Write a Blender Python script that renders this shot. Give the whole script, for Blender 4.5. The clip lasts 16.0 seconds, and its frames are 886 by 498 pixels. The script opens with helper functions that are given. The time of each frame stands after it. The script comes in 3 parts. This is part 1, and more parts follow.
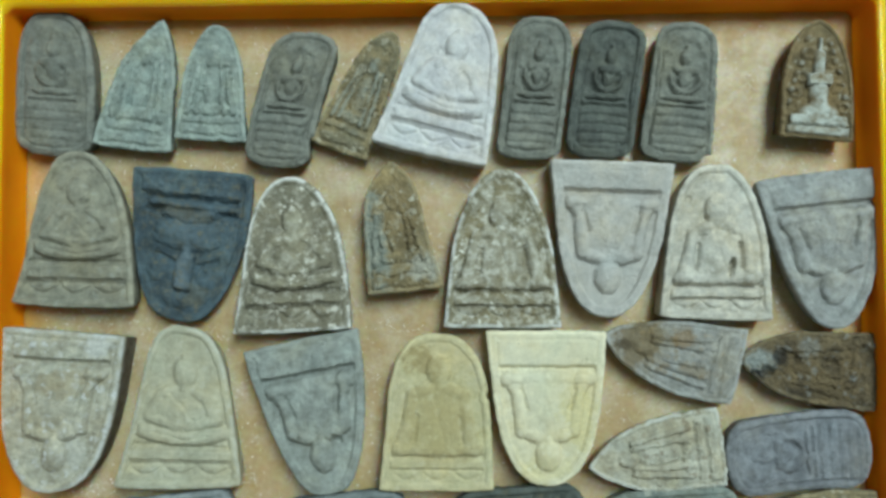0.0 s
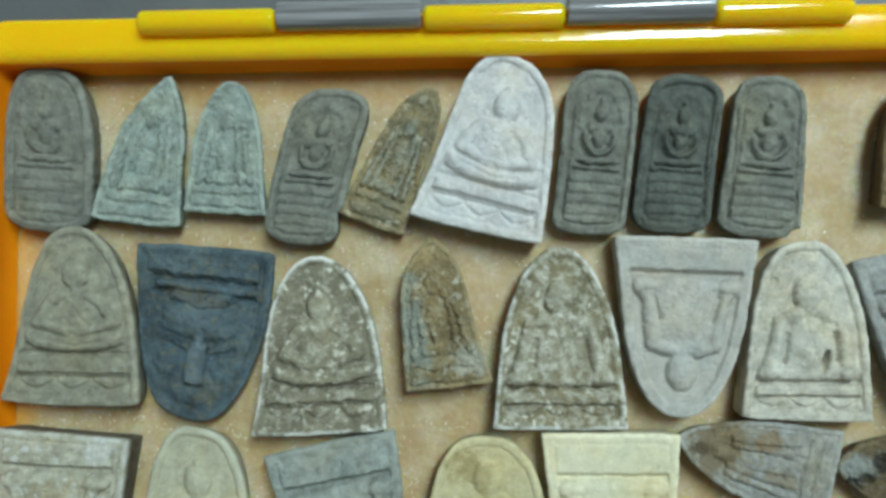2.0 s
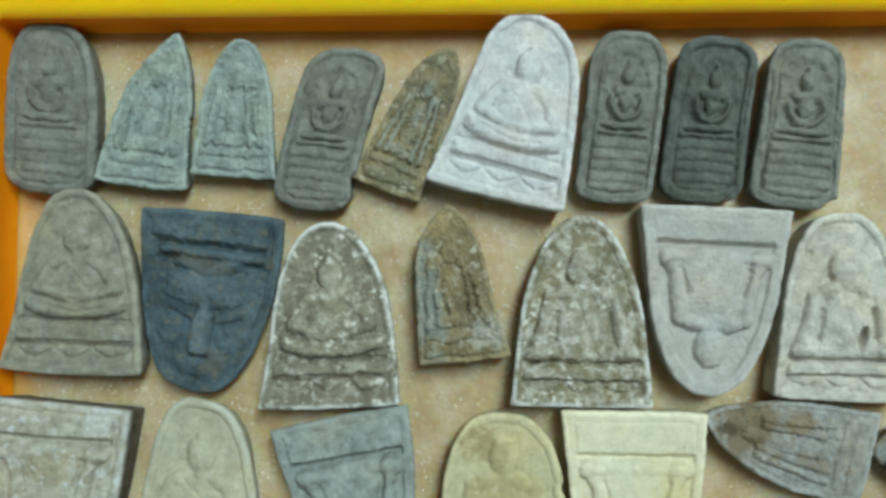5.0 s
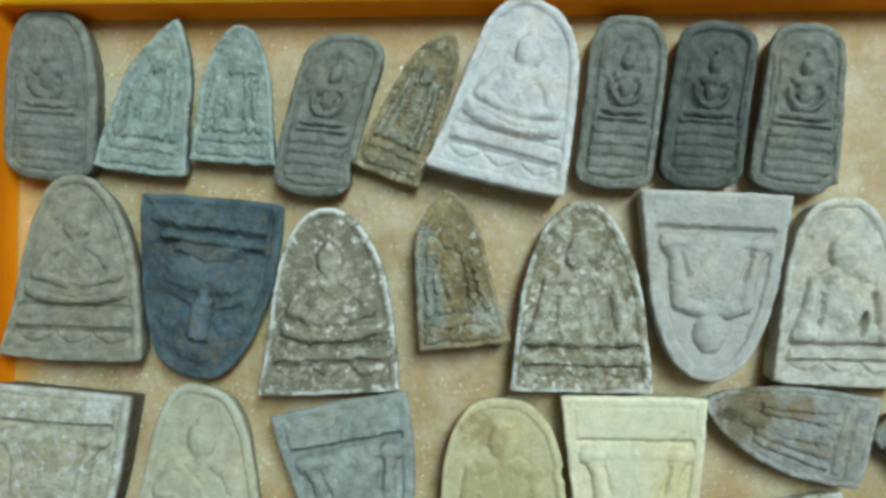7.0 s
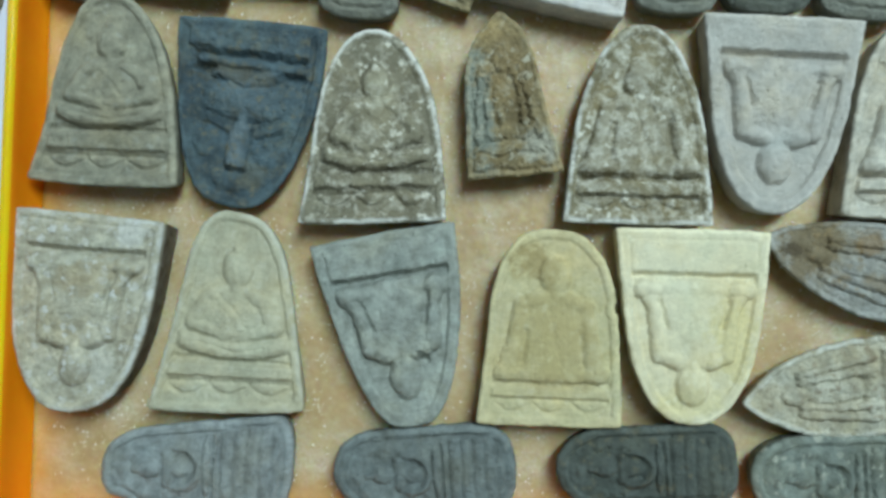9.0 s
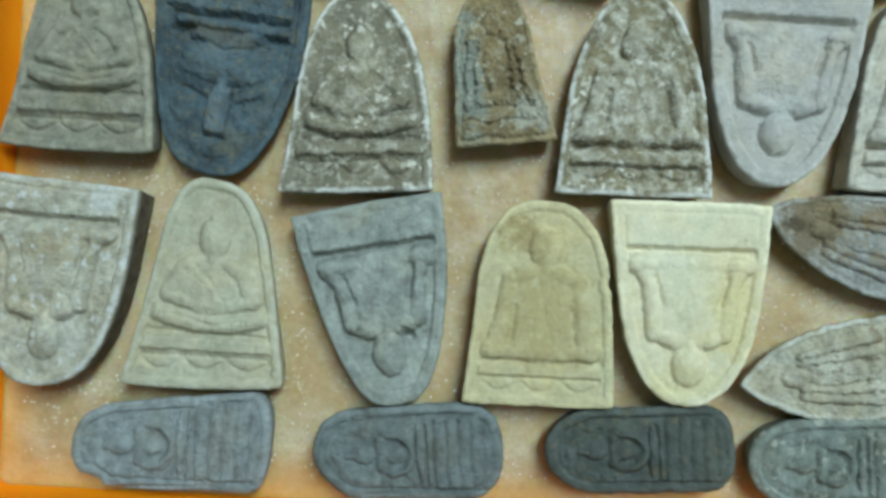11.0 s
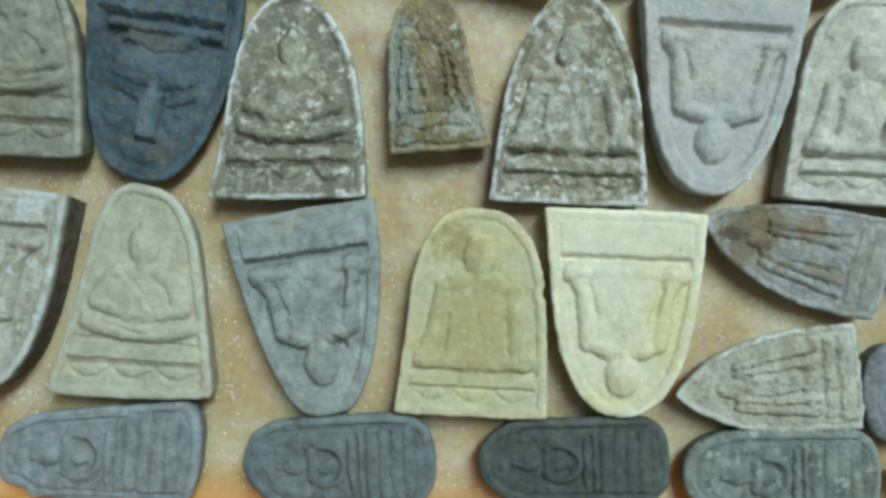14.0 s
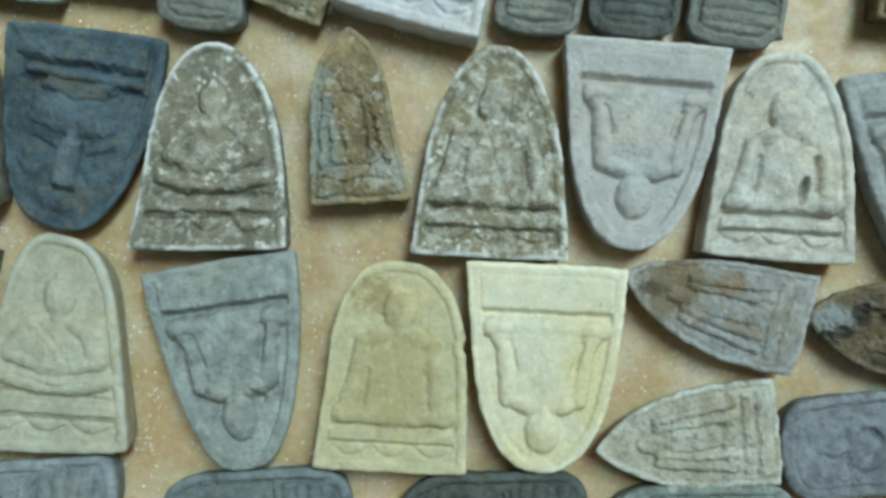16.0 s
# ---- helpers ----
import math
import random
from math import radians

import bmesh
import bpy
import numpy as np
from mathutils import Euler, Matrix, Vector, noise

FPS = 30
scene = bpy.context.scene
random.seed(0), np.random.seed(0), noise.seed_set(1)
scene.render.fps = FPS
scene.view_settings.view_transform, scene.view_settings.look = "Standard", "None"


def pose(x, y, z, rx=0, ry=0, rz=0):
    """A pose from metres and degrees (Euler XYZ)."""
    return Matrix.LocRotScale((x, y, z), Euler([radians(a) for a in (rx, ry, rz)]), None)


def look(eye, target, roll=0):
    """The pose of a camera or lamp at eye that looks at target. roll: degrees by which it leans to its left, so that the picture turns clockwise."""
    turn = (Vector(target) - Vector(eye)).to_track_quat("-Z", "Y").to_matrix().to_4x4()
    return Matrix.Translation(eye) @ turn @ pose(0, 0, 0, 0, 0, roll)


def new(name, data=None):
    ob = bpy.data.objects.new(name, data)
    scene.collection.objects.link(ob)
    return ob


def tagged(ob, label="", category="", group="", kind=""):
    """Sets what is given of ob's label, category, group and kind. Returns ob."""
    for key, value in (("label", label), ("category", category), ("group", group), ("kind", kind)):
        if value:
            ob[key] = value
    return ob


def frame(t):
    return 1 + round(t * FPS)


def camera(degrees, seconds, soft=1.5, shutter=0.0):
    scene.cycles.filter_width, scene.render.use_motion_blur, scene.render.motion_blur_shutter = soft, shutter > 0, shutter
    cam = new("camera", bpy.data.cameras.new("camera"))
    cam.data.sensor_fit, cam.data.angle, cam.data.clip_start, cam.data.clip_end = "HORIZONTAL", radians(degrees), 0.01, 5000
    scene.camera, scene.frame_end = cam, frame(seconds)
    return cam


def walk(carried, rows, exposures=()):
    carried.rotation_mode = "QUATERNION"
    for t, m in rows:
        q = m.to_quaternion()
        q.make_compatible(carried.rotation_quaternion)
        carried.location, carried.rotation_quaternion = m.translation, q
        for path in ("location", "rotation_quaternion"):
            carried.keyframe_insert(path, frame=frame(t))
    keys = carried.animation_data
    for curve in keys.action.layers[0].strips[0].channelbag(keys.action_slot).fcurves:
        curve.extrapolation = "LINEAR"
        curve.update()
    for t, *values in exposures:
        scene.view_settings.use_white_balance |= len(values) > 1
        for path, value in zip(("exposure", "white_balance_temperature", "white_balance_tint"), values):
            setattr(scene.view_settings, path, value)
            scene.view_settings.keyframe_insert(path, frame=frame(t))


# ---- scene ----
cam = camera(62.0, 16.0, soft=3.3)
# seconds, place in metres, turn in degrees: the camera is held over the tray and looks down
PATH = [
    (0, 0.00438, -0.00674, 0.16754, 2.607, 1.203, -0.319),
    (0.5, 0.00053, 0.00123, 0.16141, 2.503, 1.640, -0.246),
    (1, -0.00029, 0.00591, 0.15530, 2.238, 1.674, -0.229),
    (1.5, -0.00162, 0.00950, 0.15081, 2.297, 1.605, -0.329),
    (2, -0.00392, 0.01233, 0.14788, 2.243, 1.722, -0.489),
    (2.5, -0.00716, 0.01344, 0.14567, 2.145, 1.711, -0.496),
    (3, -0.01131, 0.01339, 0.14521, 2.000, 2.092, -0.303),
    (3.5, -0.01341, 0.01205, 0.14283, 1.880, 2.294, -0.049),
    (4, -0.00987, 0.00939, 0.14286, 1.859, 2.324, 0.126),
    (4.5, -0.00713, 0.00702, 0.14176, 2.184, 2.259, 0.301),
    (6.8, -0.00487, 0.00638, 0.14085, 1.924, 2.300, 0.179),
    (7, -0.00548, 0.00484, 0.14111, 1.875, 2.429, 0.221),
    (7.5, -0.00676, -0.00230, 0.13846, 1.943, 2.687, 0.389),
    (8, -0.00900, -0.00944, 0.13844, 2.030, 2.864, 0.792),
    (8.5, -0.01124, -0.01707, 0.13601, 1.950, 2.744, 1.098),
    (9, -0.01322, -0.02551, 0.13426, 1.783, 2.765, 1.379),
    (9.2, -0.01218, -0.02918, 0.13172, 1.737, 2.673, 1.247),
    (11.5, -0.01030, -0.02926, 0.12810, 1.323, 2.959, 2.150),
    (12, -0.00965, -0.02907, 0.12761, 1.235, 2.879, 2.106),
    (12.5, -0.00851, -0.02970, 0.12753, 1.290, 2.825, 2.123),
    (13, -0.00449, -0.02969, 0.12684, 1.370, 2.507, 2.125),
    (13.5, -0.00348, -0.02887, 0.12609, 1.419, 2.335, 2.129),
    (14, -0.00106, -0.02767, 0.12623, 1.497, 2.348, 2.215),
    (14.5, 0.00344, -0.02632, 0.12771, 1.610, 1.735, 2.340),
    (15, 0.00960, -0.02629, 0.12602, 1.814, 1.310, 2.552),
    (15.5, 0.01065, -0.02477, 0.12573, 1.886, 1.094, 2.652),
    (16, 0.00894, -0.01961, 0.12531, 1.999, 1.133, 2.515),
]
walk(cam, [(t, pose(x, y, z, rx, ry, rz)) for t, x, y, z, rx, ry, rz in PATH],
     exposures=[(0, -0.23, 6260, 9), (4.5, -0.18, 6240, 9), (9, -0.18, 6100, 8.6), (12, -0.16, 5980, 8.6), (16, -0.17, 5930, 8.6)])

# ---- light: a lamp with three panels on the ceiling of a pale room ----
world = bpy.data.worlds.new("world")
world.use_nodes = True
world.node_tree.nodes["Background"].inputs[0].default_value = (0.8, 0.85, 0.9, 1)
world.node_tree.nodes["Background"].inputs[1].default_value = 0.05
scene.world = world
LAMP = Vector((0.47, 0.66, 1.40))
for k, wide in ((-0.11, 0.09), (0.0, 0.09), (0.11, 0.09)):
    lamp = bpy.data.lights.new("ceiling_lamp", "AREA")
    lamp.shape, lamp.size, lamp.size_y = "RECTANGLE", wide, 0.85
    lamp.energy, lamp.color = 11.9, (0.79, 0.97, 1.0)
    ob = new("ceiling_lamp", lamp)
    ob.matrix_world = look(LAMP + Vector((k, 0, 0)), (0, 0, 0))

# ---- helpers of this scene ----
def lin(r, g, b):
    """A colour in 0..255 as linear values."""
    return tuple(((c / 255 + 0.055) / 1.055) ** 2.4 if c > 10 else c / 3295 for c in (r, g, b)) + (1.0,)


class Nodes:
    """A small builder of node materials."""

    def __init__(self, name):
        self.mat = bpy.data.materials.new(name)
        self.mat.use_nodes = True
        self.tree = self.mat.node_tree
        self.shader = self.tree.nodes["Principled BSDF"]

    def add(self, kind, ins=(), **props):
        node = self.tree.nodes.new(kind)
        for key, value in props.items():
            setattr(node, key, value)
        for key, value in dict(ins).items():
            self.put(node.inputs[key], value)
        return node

    def put(self, socket, value):
        if hasattr(value, "links"):
            self.tree.links.new(value, socket)
        else:
            socket.default_value = value

    def noise(self, coord, scale, detail=4.0, rough=0.55):
        return self.add("ShaderNodeTexNoise", {"Vector": coord, "Scale": scale, "Detail": detail, "Roughness": rough}).outputs["Fac"]

    def ramp(self, fac, low, high, a=0.0, b=1.0):
        node = self.add("ShaderNodeMapRange", {0: fac, 1: low, 2: high, 3: a, 4: b})
        return node.outputs[0]

    def mix(self, fac, a, b, blend="MIX"):
        node = self.add("ShaderNodeMix", data_type="RGBA", blend_type=blend)
        self.put(node.inputs[0], fac)
        self.put(node.inputs[6], a)
        self.put(node.inputs[7], b)
        return node.outputs[2]

    def times(self, a, b):
        return self.add("ShaderNodeMath", {0: a, 1: b}, operation="MULTIPLY").outputs[0]

    def bump(self, height, strength, distance):
        return self.add("ShaderNodeBump", {"Height": height, "Strength": strength, "Distance": distance}).outputs[0]


def clay(name, base, second, speck=None, specks=0.0, rim=None, rims=0.0, worn=None, worns=0.0, rough=0.9, grain=0.9, spot=0.62, blot=170, mottle=0.75, stains=(), crust=0.0, flank=None):
    """Fired clay: a mottled body colour, a second tone in blotches, pale crumbs, a crusted edge, another tone on high
    parts and single stains.
    """
    n = Nodes(name)
    where = n.add("ShaderNodeTexCoord").outputs["Object"]
    random_ = n.add("ShaderNodeObjectInfo").outputs["Random"]
    shift = n.add("ShaderNodeVectorMath", {0: where, 1: (0, 0, 0)}, operation="ADD")
    n.put(shift.inputs[1], n.add("ShaderNodeCombineXYZ", {0: random_, 1: random_, 2: random_}).outputs[0])
    p = shift.outputs[0]
    colour = n.mix(n.ramp(n.noise(p, blot, 5, 0.6), 0.38, 0.66), lin(*base), lin(*second))
    fine = n.noise(p, 1100, 6, 0.7)
    patch = n.noise(p, 430, 5, 0.65)
    colour = n.mix(n.times(n.ramp(patch, 0.50, 0.70), mottle), colour, n.mix(1.0, colour, (1.45, 1.45, 1.42, 1), "MULTIPLY"))
    colour = n.mix(n.times(n.ramp(patch, 0.50, 0.32), mottle), colour, n.mix(1.0, colour, (0.62, 0.61, 0.58, 1), "MULTIPLY"))
    drift = n.noise(p, 95, 4, 0.6)
    colour = n.mix(n.ramp(drift, 0.50, 0.70, 0.0, 0.6), colour, n.mix(1.0, colour, (1.10, 1.0, 0.82, 1), "MULTIPLY"))
    colour = n.mix(n.ramp(drift, 0.48, 0.30, 0.0, 0.5), colour, n.mix(1.0, colour, (0.92, 1.0, 1.05, 1), "MULTIPLY"))
    soil = n.ramp(n.noise(p, 780, 4, 0.7), 0.66, 0.74)
    colour = n.mix(n.times(soil, 0.55), colour, lin(58, 50, 38))
    colour = n.mix(n.times(n.ramp(fine, 0.3, 0.75), 0.45), colour, n.mix(1.0, colour, (0.62, 0.61, 0.6, 1), "MULTIPLY"))
    for x, y, rx, ry, tone, much in stains:
        off = n.add("ShaderNodeVectorMath", {0: where, 1: (-x * 0.001, -y * 0.001, 0)}, operation="ADD").outputs[0]
        flat = n.add("ShaderNodeVectorMath", {0: off, 1: (1000 / rx, 1000 / ry, 0)}, operation="MULTIPLY").outputs[0]
        reach = n.add("ShaderNodeVectorMath", {0: flat}, operation="LENGTH").outputs["Value"]
        ragged = n.add("ShaderNodeMath", {0: n.ramp(n.noise(p, 330, 5, 0.7), 0.2, 0.8, -0.9, 0.9), 1: reach}, operation="ADD").outputs[0]
        colour = n.mix(n.times(n.ramp(ragged, 1.1, 0.55), much), colour, n.mix(n.ramp(fine, 0.3, 0.7), lin(*tone), lin(*(int(0.82 * c) for c in tone))))
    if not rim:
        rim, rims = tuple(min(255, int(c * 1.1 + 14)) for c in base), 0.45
    # this tone goes only where the relief is raised
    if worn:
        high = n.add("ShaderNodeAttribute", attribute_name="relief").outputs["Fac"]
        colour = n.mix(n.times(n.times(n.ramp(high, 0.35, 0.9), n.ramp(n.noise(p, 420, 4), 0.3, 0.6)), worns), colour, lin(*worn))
    if speck:
        stir = n.add("ShaderNodeTexNoise", {"Vector": p, "Scale": 900.0, "Detail": 3.0}).outputs["Color"]
        stirred = n.add("ShaderNodeVectorMath", {0: stir, 1: (0.0022, 0.0022, 0.0022), 2: p}, operation="MULTIPLY_ADD").outputs[0]
        grains = n.add("ShaderNodeTexVoronoi", {"Vector": stirred, "Scale": 640.0})
        lots = n.add("ShaderNodeSeparateColor", {0: grains.outputs["Color"]}).outputs
        size = n.ramp(lots[1], 0.0, 1.0, 0.12, 0.62)
        gap = n.add("ShaderNodeMath", {0: size, 1: grains.outputs["Distance"]}, operation="SUBTRACT").outputs[0]
        crumbs = n.times(n.ramp(gap, 0.0, 0.16), n.ramp(lots[0], spot - 0.12, spot - 0.04))
        crumbs = n.times(crumbs, n.ramp(n.noise(p, 300, 4), 0.35, 0.6, 0.15, 1.0))
        crumbs = n.add("ShaderNodeMath", {0: crumbs, 1: n.times(n.ramp(n.noise(p, 480, 5, 0.7), spot - 0.02, spot + 0.18), 0.7)}, operation="MAXIMUM").outputs[0]
        colour = n.mix(n.times(crumbs, specks), colour, lin(*speck))
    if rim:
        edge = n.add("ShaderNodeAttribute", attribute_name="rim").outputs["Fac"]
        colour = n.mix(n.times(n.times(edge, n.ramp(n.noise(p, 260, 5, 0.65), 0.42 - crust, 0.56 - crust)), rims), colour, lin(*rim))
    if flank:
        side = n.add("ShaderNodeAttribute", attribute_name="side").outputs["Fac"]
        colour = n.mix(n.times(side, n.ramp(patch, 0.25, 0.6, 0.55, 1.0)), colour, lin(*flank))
    n.put(n.shader.inputs["Base Color"], colour)
    n.put(n.shader.inputs["Roughness"], n.ramp(fine, 0.2, 0.8, rough - 0.22, rough + 0.06))
    n.put(n.shader.inputs["Specular IOR Level"], 0.35)
    pits = n.add("ShaderNodeTexVoronoi", {"Vector": p, "Scale": 900.0}).outputs["Distance"]
    height = n.add("ShaderNodeMath", {0: fine, 1: n.times(n.ramp(pits, 0.0, 0.35), 0.35)}, operation="ADD").outputs[0]
    height = n.add("ShaderNodeMath", {0: height, 1: n.times(patch, 0.8)}, operation="ADD").outputs[0]
    n.put(n.shader.inputs["Normal"], n.bump(height, grain, 0.0005))
    return n.mat


def plastic(name, colour, deep, rough, through_=0.0, gloss=0.5):
    n = Nodes(name)
    where = n.add("ShaderNodeTexCoord").outputs["Object"]
    haze = n.noise(where, 60, 5)
    n.put(n.shader.inputs["Base Color"], n.mix(n.ramp(haze, 0.3, 0.75), lin(*colour), lin(*deep)))
    scuff = n.noise(where, 900, 3)
    n.put(n.shader.inputs["Roughness"], n.ramp(scuff, 0.3, 0.7, rough - 0.05, rough + 0.1))
    n.put(n.shader.inputs["Normal"], n.bump(haze, 0.12, 0.0006))
    n.put(n.shader.inputs["Specular IOR Level"], gloss)
    n.put(n.shader.inputs["Subsurface Weight"], through_)
    n.put(n.shader.inputs["Subsurface Radius"], (1.0, 0.26, 0.02))
    n.put(n.shader.inputs["Subsurface Scale"], 0.011)
    return n.mat


def foam_material():
    n = Nodes("foam_sheet")
    p = n.add("ShaderNodeTexCoord").outputs["Object"]
    cells = n.add("ShaderNodeTexVoronoi", {"Vector": p, "Scale": 620.0}, feature="SMOOTH_F1").outputs["Distance"]
    cloud = n.noise(p, 45, 4)
    colour = n.mix(n.ramp(cloud, 0.35, 0.7), lin(183, 154, 108), lin(164, 137, 93))
    frost = n.times(n.ramp(n.noise(p, 110, 6, 0.6), 0.42, 0.72), n.ramp(n.noise(p, 1500, 3), 0.35, 0.65, 0.35, 0.9))
    colour = n.mix(frost, colour, lin(212, 201, 176))
    colour = n.mix(n.times(n.ramp(n.noise(p, 800, 4), 0.4, 0.75), 0.3), colour, lin(210, 190, 150))
    # orange glow off the tray walls, put into the foam's colour
    wall_glow = n.add("ShaderNodeAttribute", attribute_name="wall_glow").outputs["Fac"]
    colour = n.mix(n.times(wall_glow, n.ramp(cloud, 0.2, 0.6, 0.35, 0.7)), colour, lin(220, 158, 44))
    n.put(n.shader.inputs["Base Color"], colour)
    n.put(n.shader.inputs["Roughness"], n.ramp(n.noise(p, 260, 3), 0.35, 0.65, 0.42, 0.66))
    n.put(n.shader.inputs["Specular IOR Level"], 0.5)
    n.put(n.shader.inputs["Subsurface Weight"], 0.85)
    n.put(n.shader.inputs["Subsurface Radius"], (1.0, 0.44, 0.11))
    n.put(n.shader.inputs["Subsurface Scale"], 0.005)
    n.put(n.shader.inputs["Normal"], n.bump(cells, 0.22, 0.0004))
    return n.mat


def plain(name, colour, second, rough, scale, strength=0.2):
    n = Nodes(name)
    p = n.add("ShaderNodeTexCoord").outputs["Object"]
    blot = n.noise(p, scale, 5)
    n.put(n.shader.inputs["Base Color"], n.mix(n.ramp(blot, 0.3, 0.7), lin(*colour), lin(*second)))
    n.put(n.shader.inputs["Roughness"], rough)
    n.put(n.shader.inputs["Normal"], n.bump(n.noise(p, scale * 12, 4), strength, 0.001))
    return n.mat


def smoky_plastic():
    n = Nodes("smoky_plastic")
    where = n.add("ShaderNodeTexCoord").outputs["Object"]
    drawn = n.add("ShaderNodeVectorMath", {0: where, 1: (30, 900, 900)}, operation="MULTIPLY").outputs[0]
    # lengthwise streaks put the knuckle's glints into the base colour
    n.put(n.shader.inputs["Base Color"], n.mix(n.ramp(n.noise(drawn, 1, 4), 0.35, 0.65), lin(156, 153, 152), lin(104, 101, 100)))
    n.put(n.shader.inputs["Roughness"], 0.14)
    n.put(n.shader.inputs["Coat Weight"], 0.5)
    return n.mat


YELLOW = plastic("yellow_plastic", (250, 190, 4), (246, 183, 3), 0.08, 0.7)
# inner walls: the same yellow, matte, with their shade put in as deeper orange
YELLOW_MATTE_SHADED = plastic("yellow_plastic_matte_shaded_inside", (238, 136, 3), (228, 122, 3), 0.6, 0.3, 0.12)
FOAM = foam_material()
SMOKY = smoky_plastic()
PAPER = plain("white_paper", (204, 204, 214), (196, 197, 208), 0.8, 40)
TABLE = plain("grey_table", (96, 97, 96), (84, 85, 86), 0.45, 30)
WALL = plain("pale_wall", (206, 207, 204), (198, 200, 197), 0.9, 3)


def part(name, bm, material, parent=None, label="", smooth=True):
    me = bpy.data.meshes.new(name)
    bm.to_mesh(me)
    bm.free()
    me.materials.append(material)
    if smooth:
        me.shade_smooth()
    ob = new(name, me)
    ob.parent = parent
    return tagged(ob, label)


def slab(bm, x0, y0, z0, x1, y1, z1, bevel=0.0, segments=3):
    """A box with rounded edges, added to bm."""
    box = bmesh.ops.create_cube(bm, size=1.0)["verts"]
    for v in box:
        v.co = ((x0 + x1) / 2 + v.co.x * (x1 - x0), (y0 + y1) / 2 + v.co.y * (y1 - y0), (z0 + z1) / 2 + v.co.z * (z1 - z0))
    if bevel:
        edges = list({e for v in box for e in v.link_edges})
        bmesh.ops.bevel(bm, geom=edges, offset=bevel, segments=segments, affect="EDGES", profile=0.5)


# ---- room and table ----
GROUND = -0.008
bm = bmesh.new()
slab(bm, -0.75, -0.5, GROUND - 0.03, 0.75, 0.6, GROUND, 0.003)
table = tagged(part("table", bm, TABLE), "smooth dark grey table top under the tray", "table")
for sx in (-0.7, 0.7):
    for sy in (-0.45, 0.55):
        bm = bmesh.new()
        slab(bm, sx - 0.02, sy - 0.02, -0.75, sx + 0.02, sy + 0.02, GROUND - 0.03, 0.003)
        part("leg", bm, TABLE, table)
for name, (x0, y0, z0, x1, y1, z1) in {"floor": (-1.7, -1.7, -0.8, 1.7, 1.9, -0.75), "ceiling": (-1.7, -1.7, 1.75, 1.7, 1.9, 1.8),
                                       "wall_west": (-1.8, -1.7, -0.75, -1.7, 1.9, 1.75), "wall_east": (1.7, -1.7, -0.75, 1.8, 1.9, 1.75),
                                       "wall_north": (-1.7, 1.9, -0.75, 1.7, 2.0, 1.75), "wall_south": (-1.7, -1.8, -0.75, 1.7, -1.7, 1.75)}.items():
    bm = bmesh.new()
    slab(bm, x0, y0, z0, x1, y1, z1)
    tagged(part(name, bm, WALL, smooth=False), "plain pale painted room surface", "room", kind="structure")

bm = bmesh.new()
slab(bm, -0.30, -0.19, GROUND, -0.0990, 0.066, GROUND + 0.0006, 0.0002, 1)
paper = tagged(part("paper_sheet", bm, PAPER), "sheet of white paper lying on the grey table", "paper")

# ---- the tray ----
LEFT, RIGHT, FRONT, BACK, RIM = -0.0953, 0.0945, -0.0709, 0.0546, 0.0100
WALLS, DEEP = 0.0028, 0.0088
tray = tagged(new("tray"), "glossy yellow plastic tray with hinge along one side", "tray")
tray.location = (0, 0, GROUND)
UP = -GROUND


def rounded_frame(bm, inner, outer, profile):
    """A closed wall: a profile of (share from inner to outer, height), swept round two rounded rectangles."""
    def loop(share):
        (ax0, ay0, ax1, ay1, ar), (bx0, by0, bx1, by1, br) = inner, outer
        x0, y0, x1, y1, r = (a + (b - a) * share for a, b in zip((ax0, ay0, ax1, ay1, ar), (bx0, by0, bx1, by1, br)))
        points = []
        for cx, cy, start in ((x1 - r, y1 - r, 0), (x0 + r, y1 - r, 90), (x0 + r, y0 + r, 180), (x1 - r, y0 + r, 270)):
            for k in range(9):
                a = radians(start + k * 90 / 8)
                points.append((cx + r * math.cos(a), cy + r * math.sin(a)))
        return points
    rings = [[bm.verts.new((x, y, z)) for x, y in loop(share)] for share, z in profile]
    for a, b in zip(rings, rings[1:]):
        for k in range(len(a)):
            m = (k + 1) % len(a)
            bm.faces.new((a[k], a[m], b[m], b[k]))
    return rings


bm = bmesh.new()
arc = [(0.30 - 0.30 * math.cos(radians(a)), UP + RIM - 0.0022 + 0.0022 * math.sin(radians(a))) for a in range(0, 91, 10)]
arc += [(0.45, UP + RIM - 0.0001), (0.60, UP + RIM - 0.0002), (0.75, UP + RIM - 0.0004), (0.88, UP + RIM - 0.0007), (0.95, UP + RIM - 0.0010), (0.99, UP + RIM - 0.0017)]
rings = rounded_frame(bm, (LEFT, FRONT, RIGHT, BACK, 0.0022), (LEFT - 0.0024, FRONT - WALLS, RIGHT + WALLS, BACK + DEEP, 0.0050),
                      [(0.0, 0.002)] + arc + [(1.0, 0.0)])
bm.faces.new(rings[0])
bm.faces.new(list(reversed(rings[-1])))
bmesh.ops.recalc_face_normals(bm, faces=bm.faces)
# inner wall faces get the matte plastic with shade in its colour
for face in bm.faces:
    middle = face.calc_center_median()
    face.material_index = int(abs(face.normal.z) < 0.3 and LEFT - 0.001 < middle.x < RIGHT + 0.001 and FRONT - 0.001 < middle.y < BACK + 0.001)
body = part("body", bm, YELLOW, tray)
body.data.materials.append(YELLOW_MATTE_SHADED)


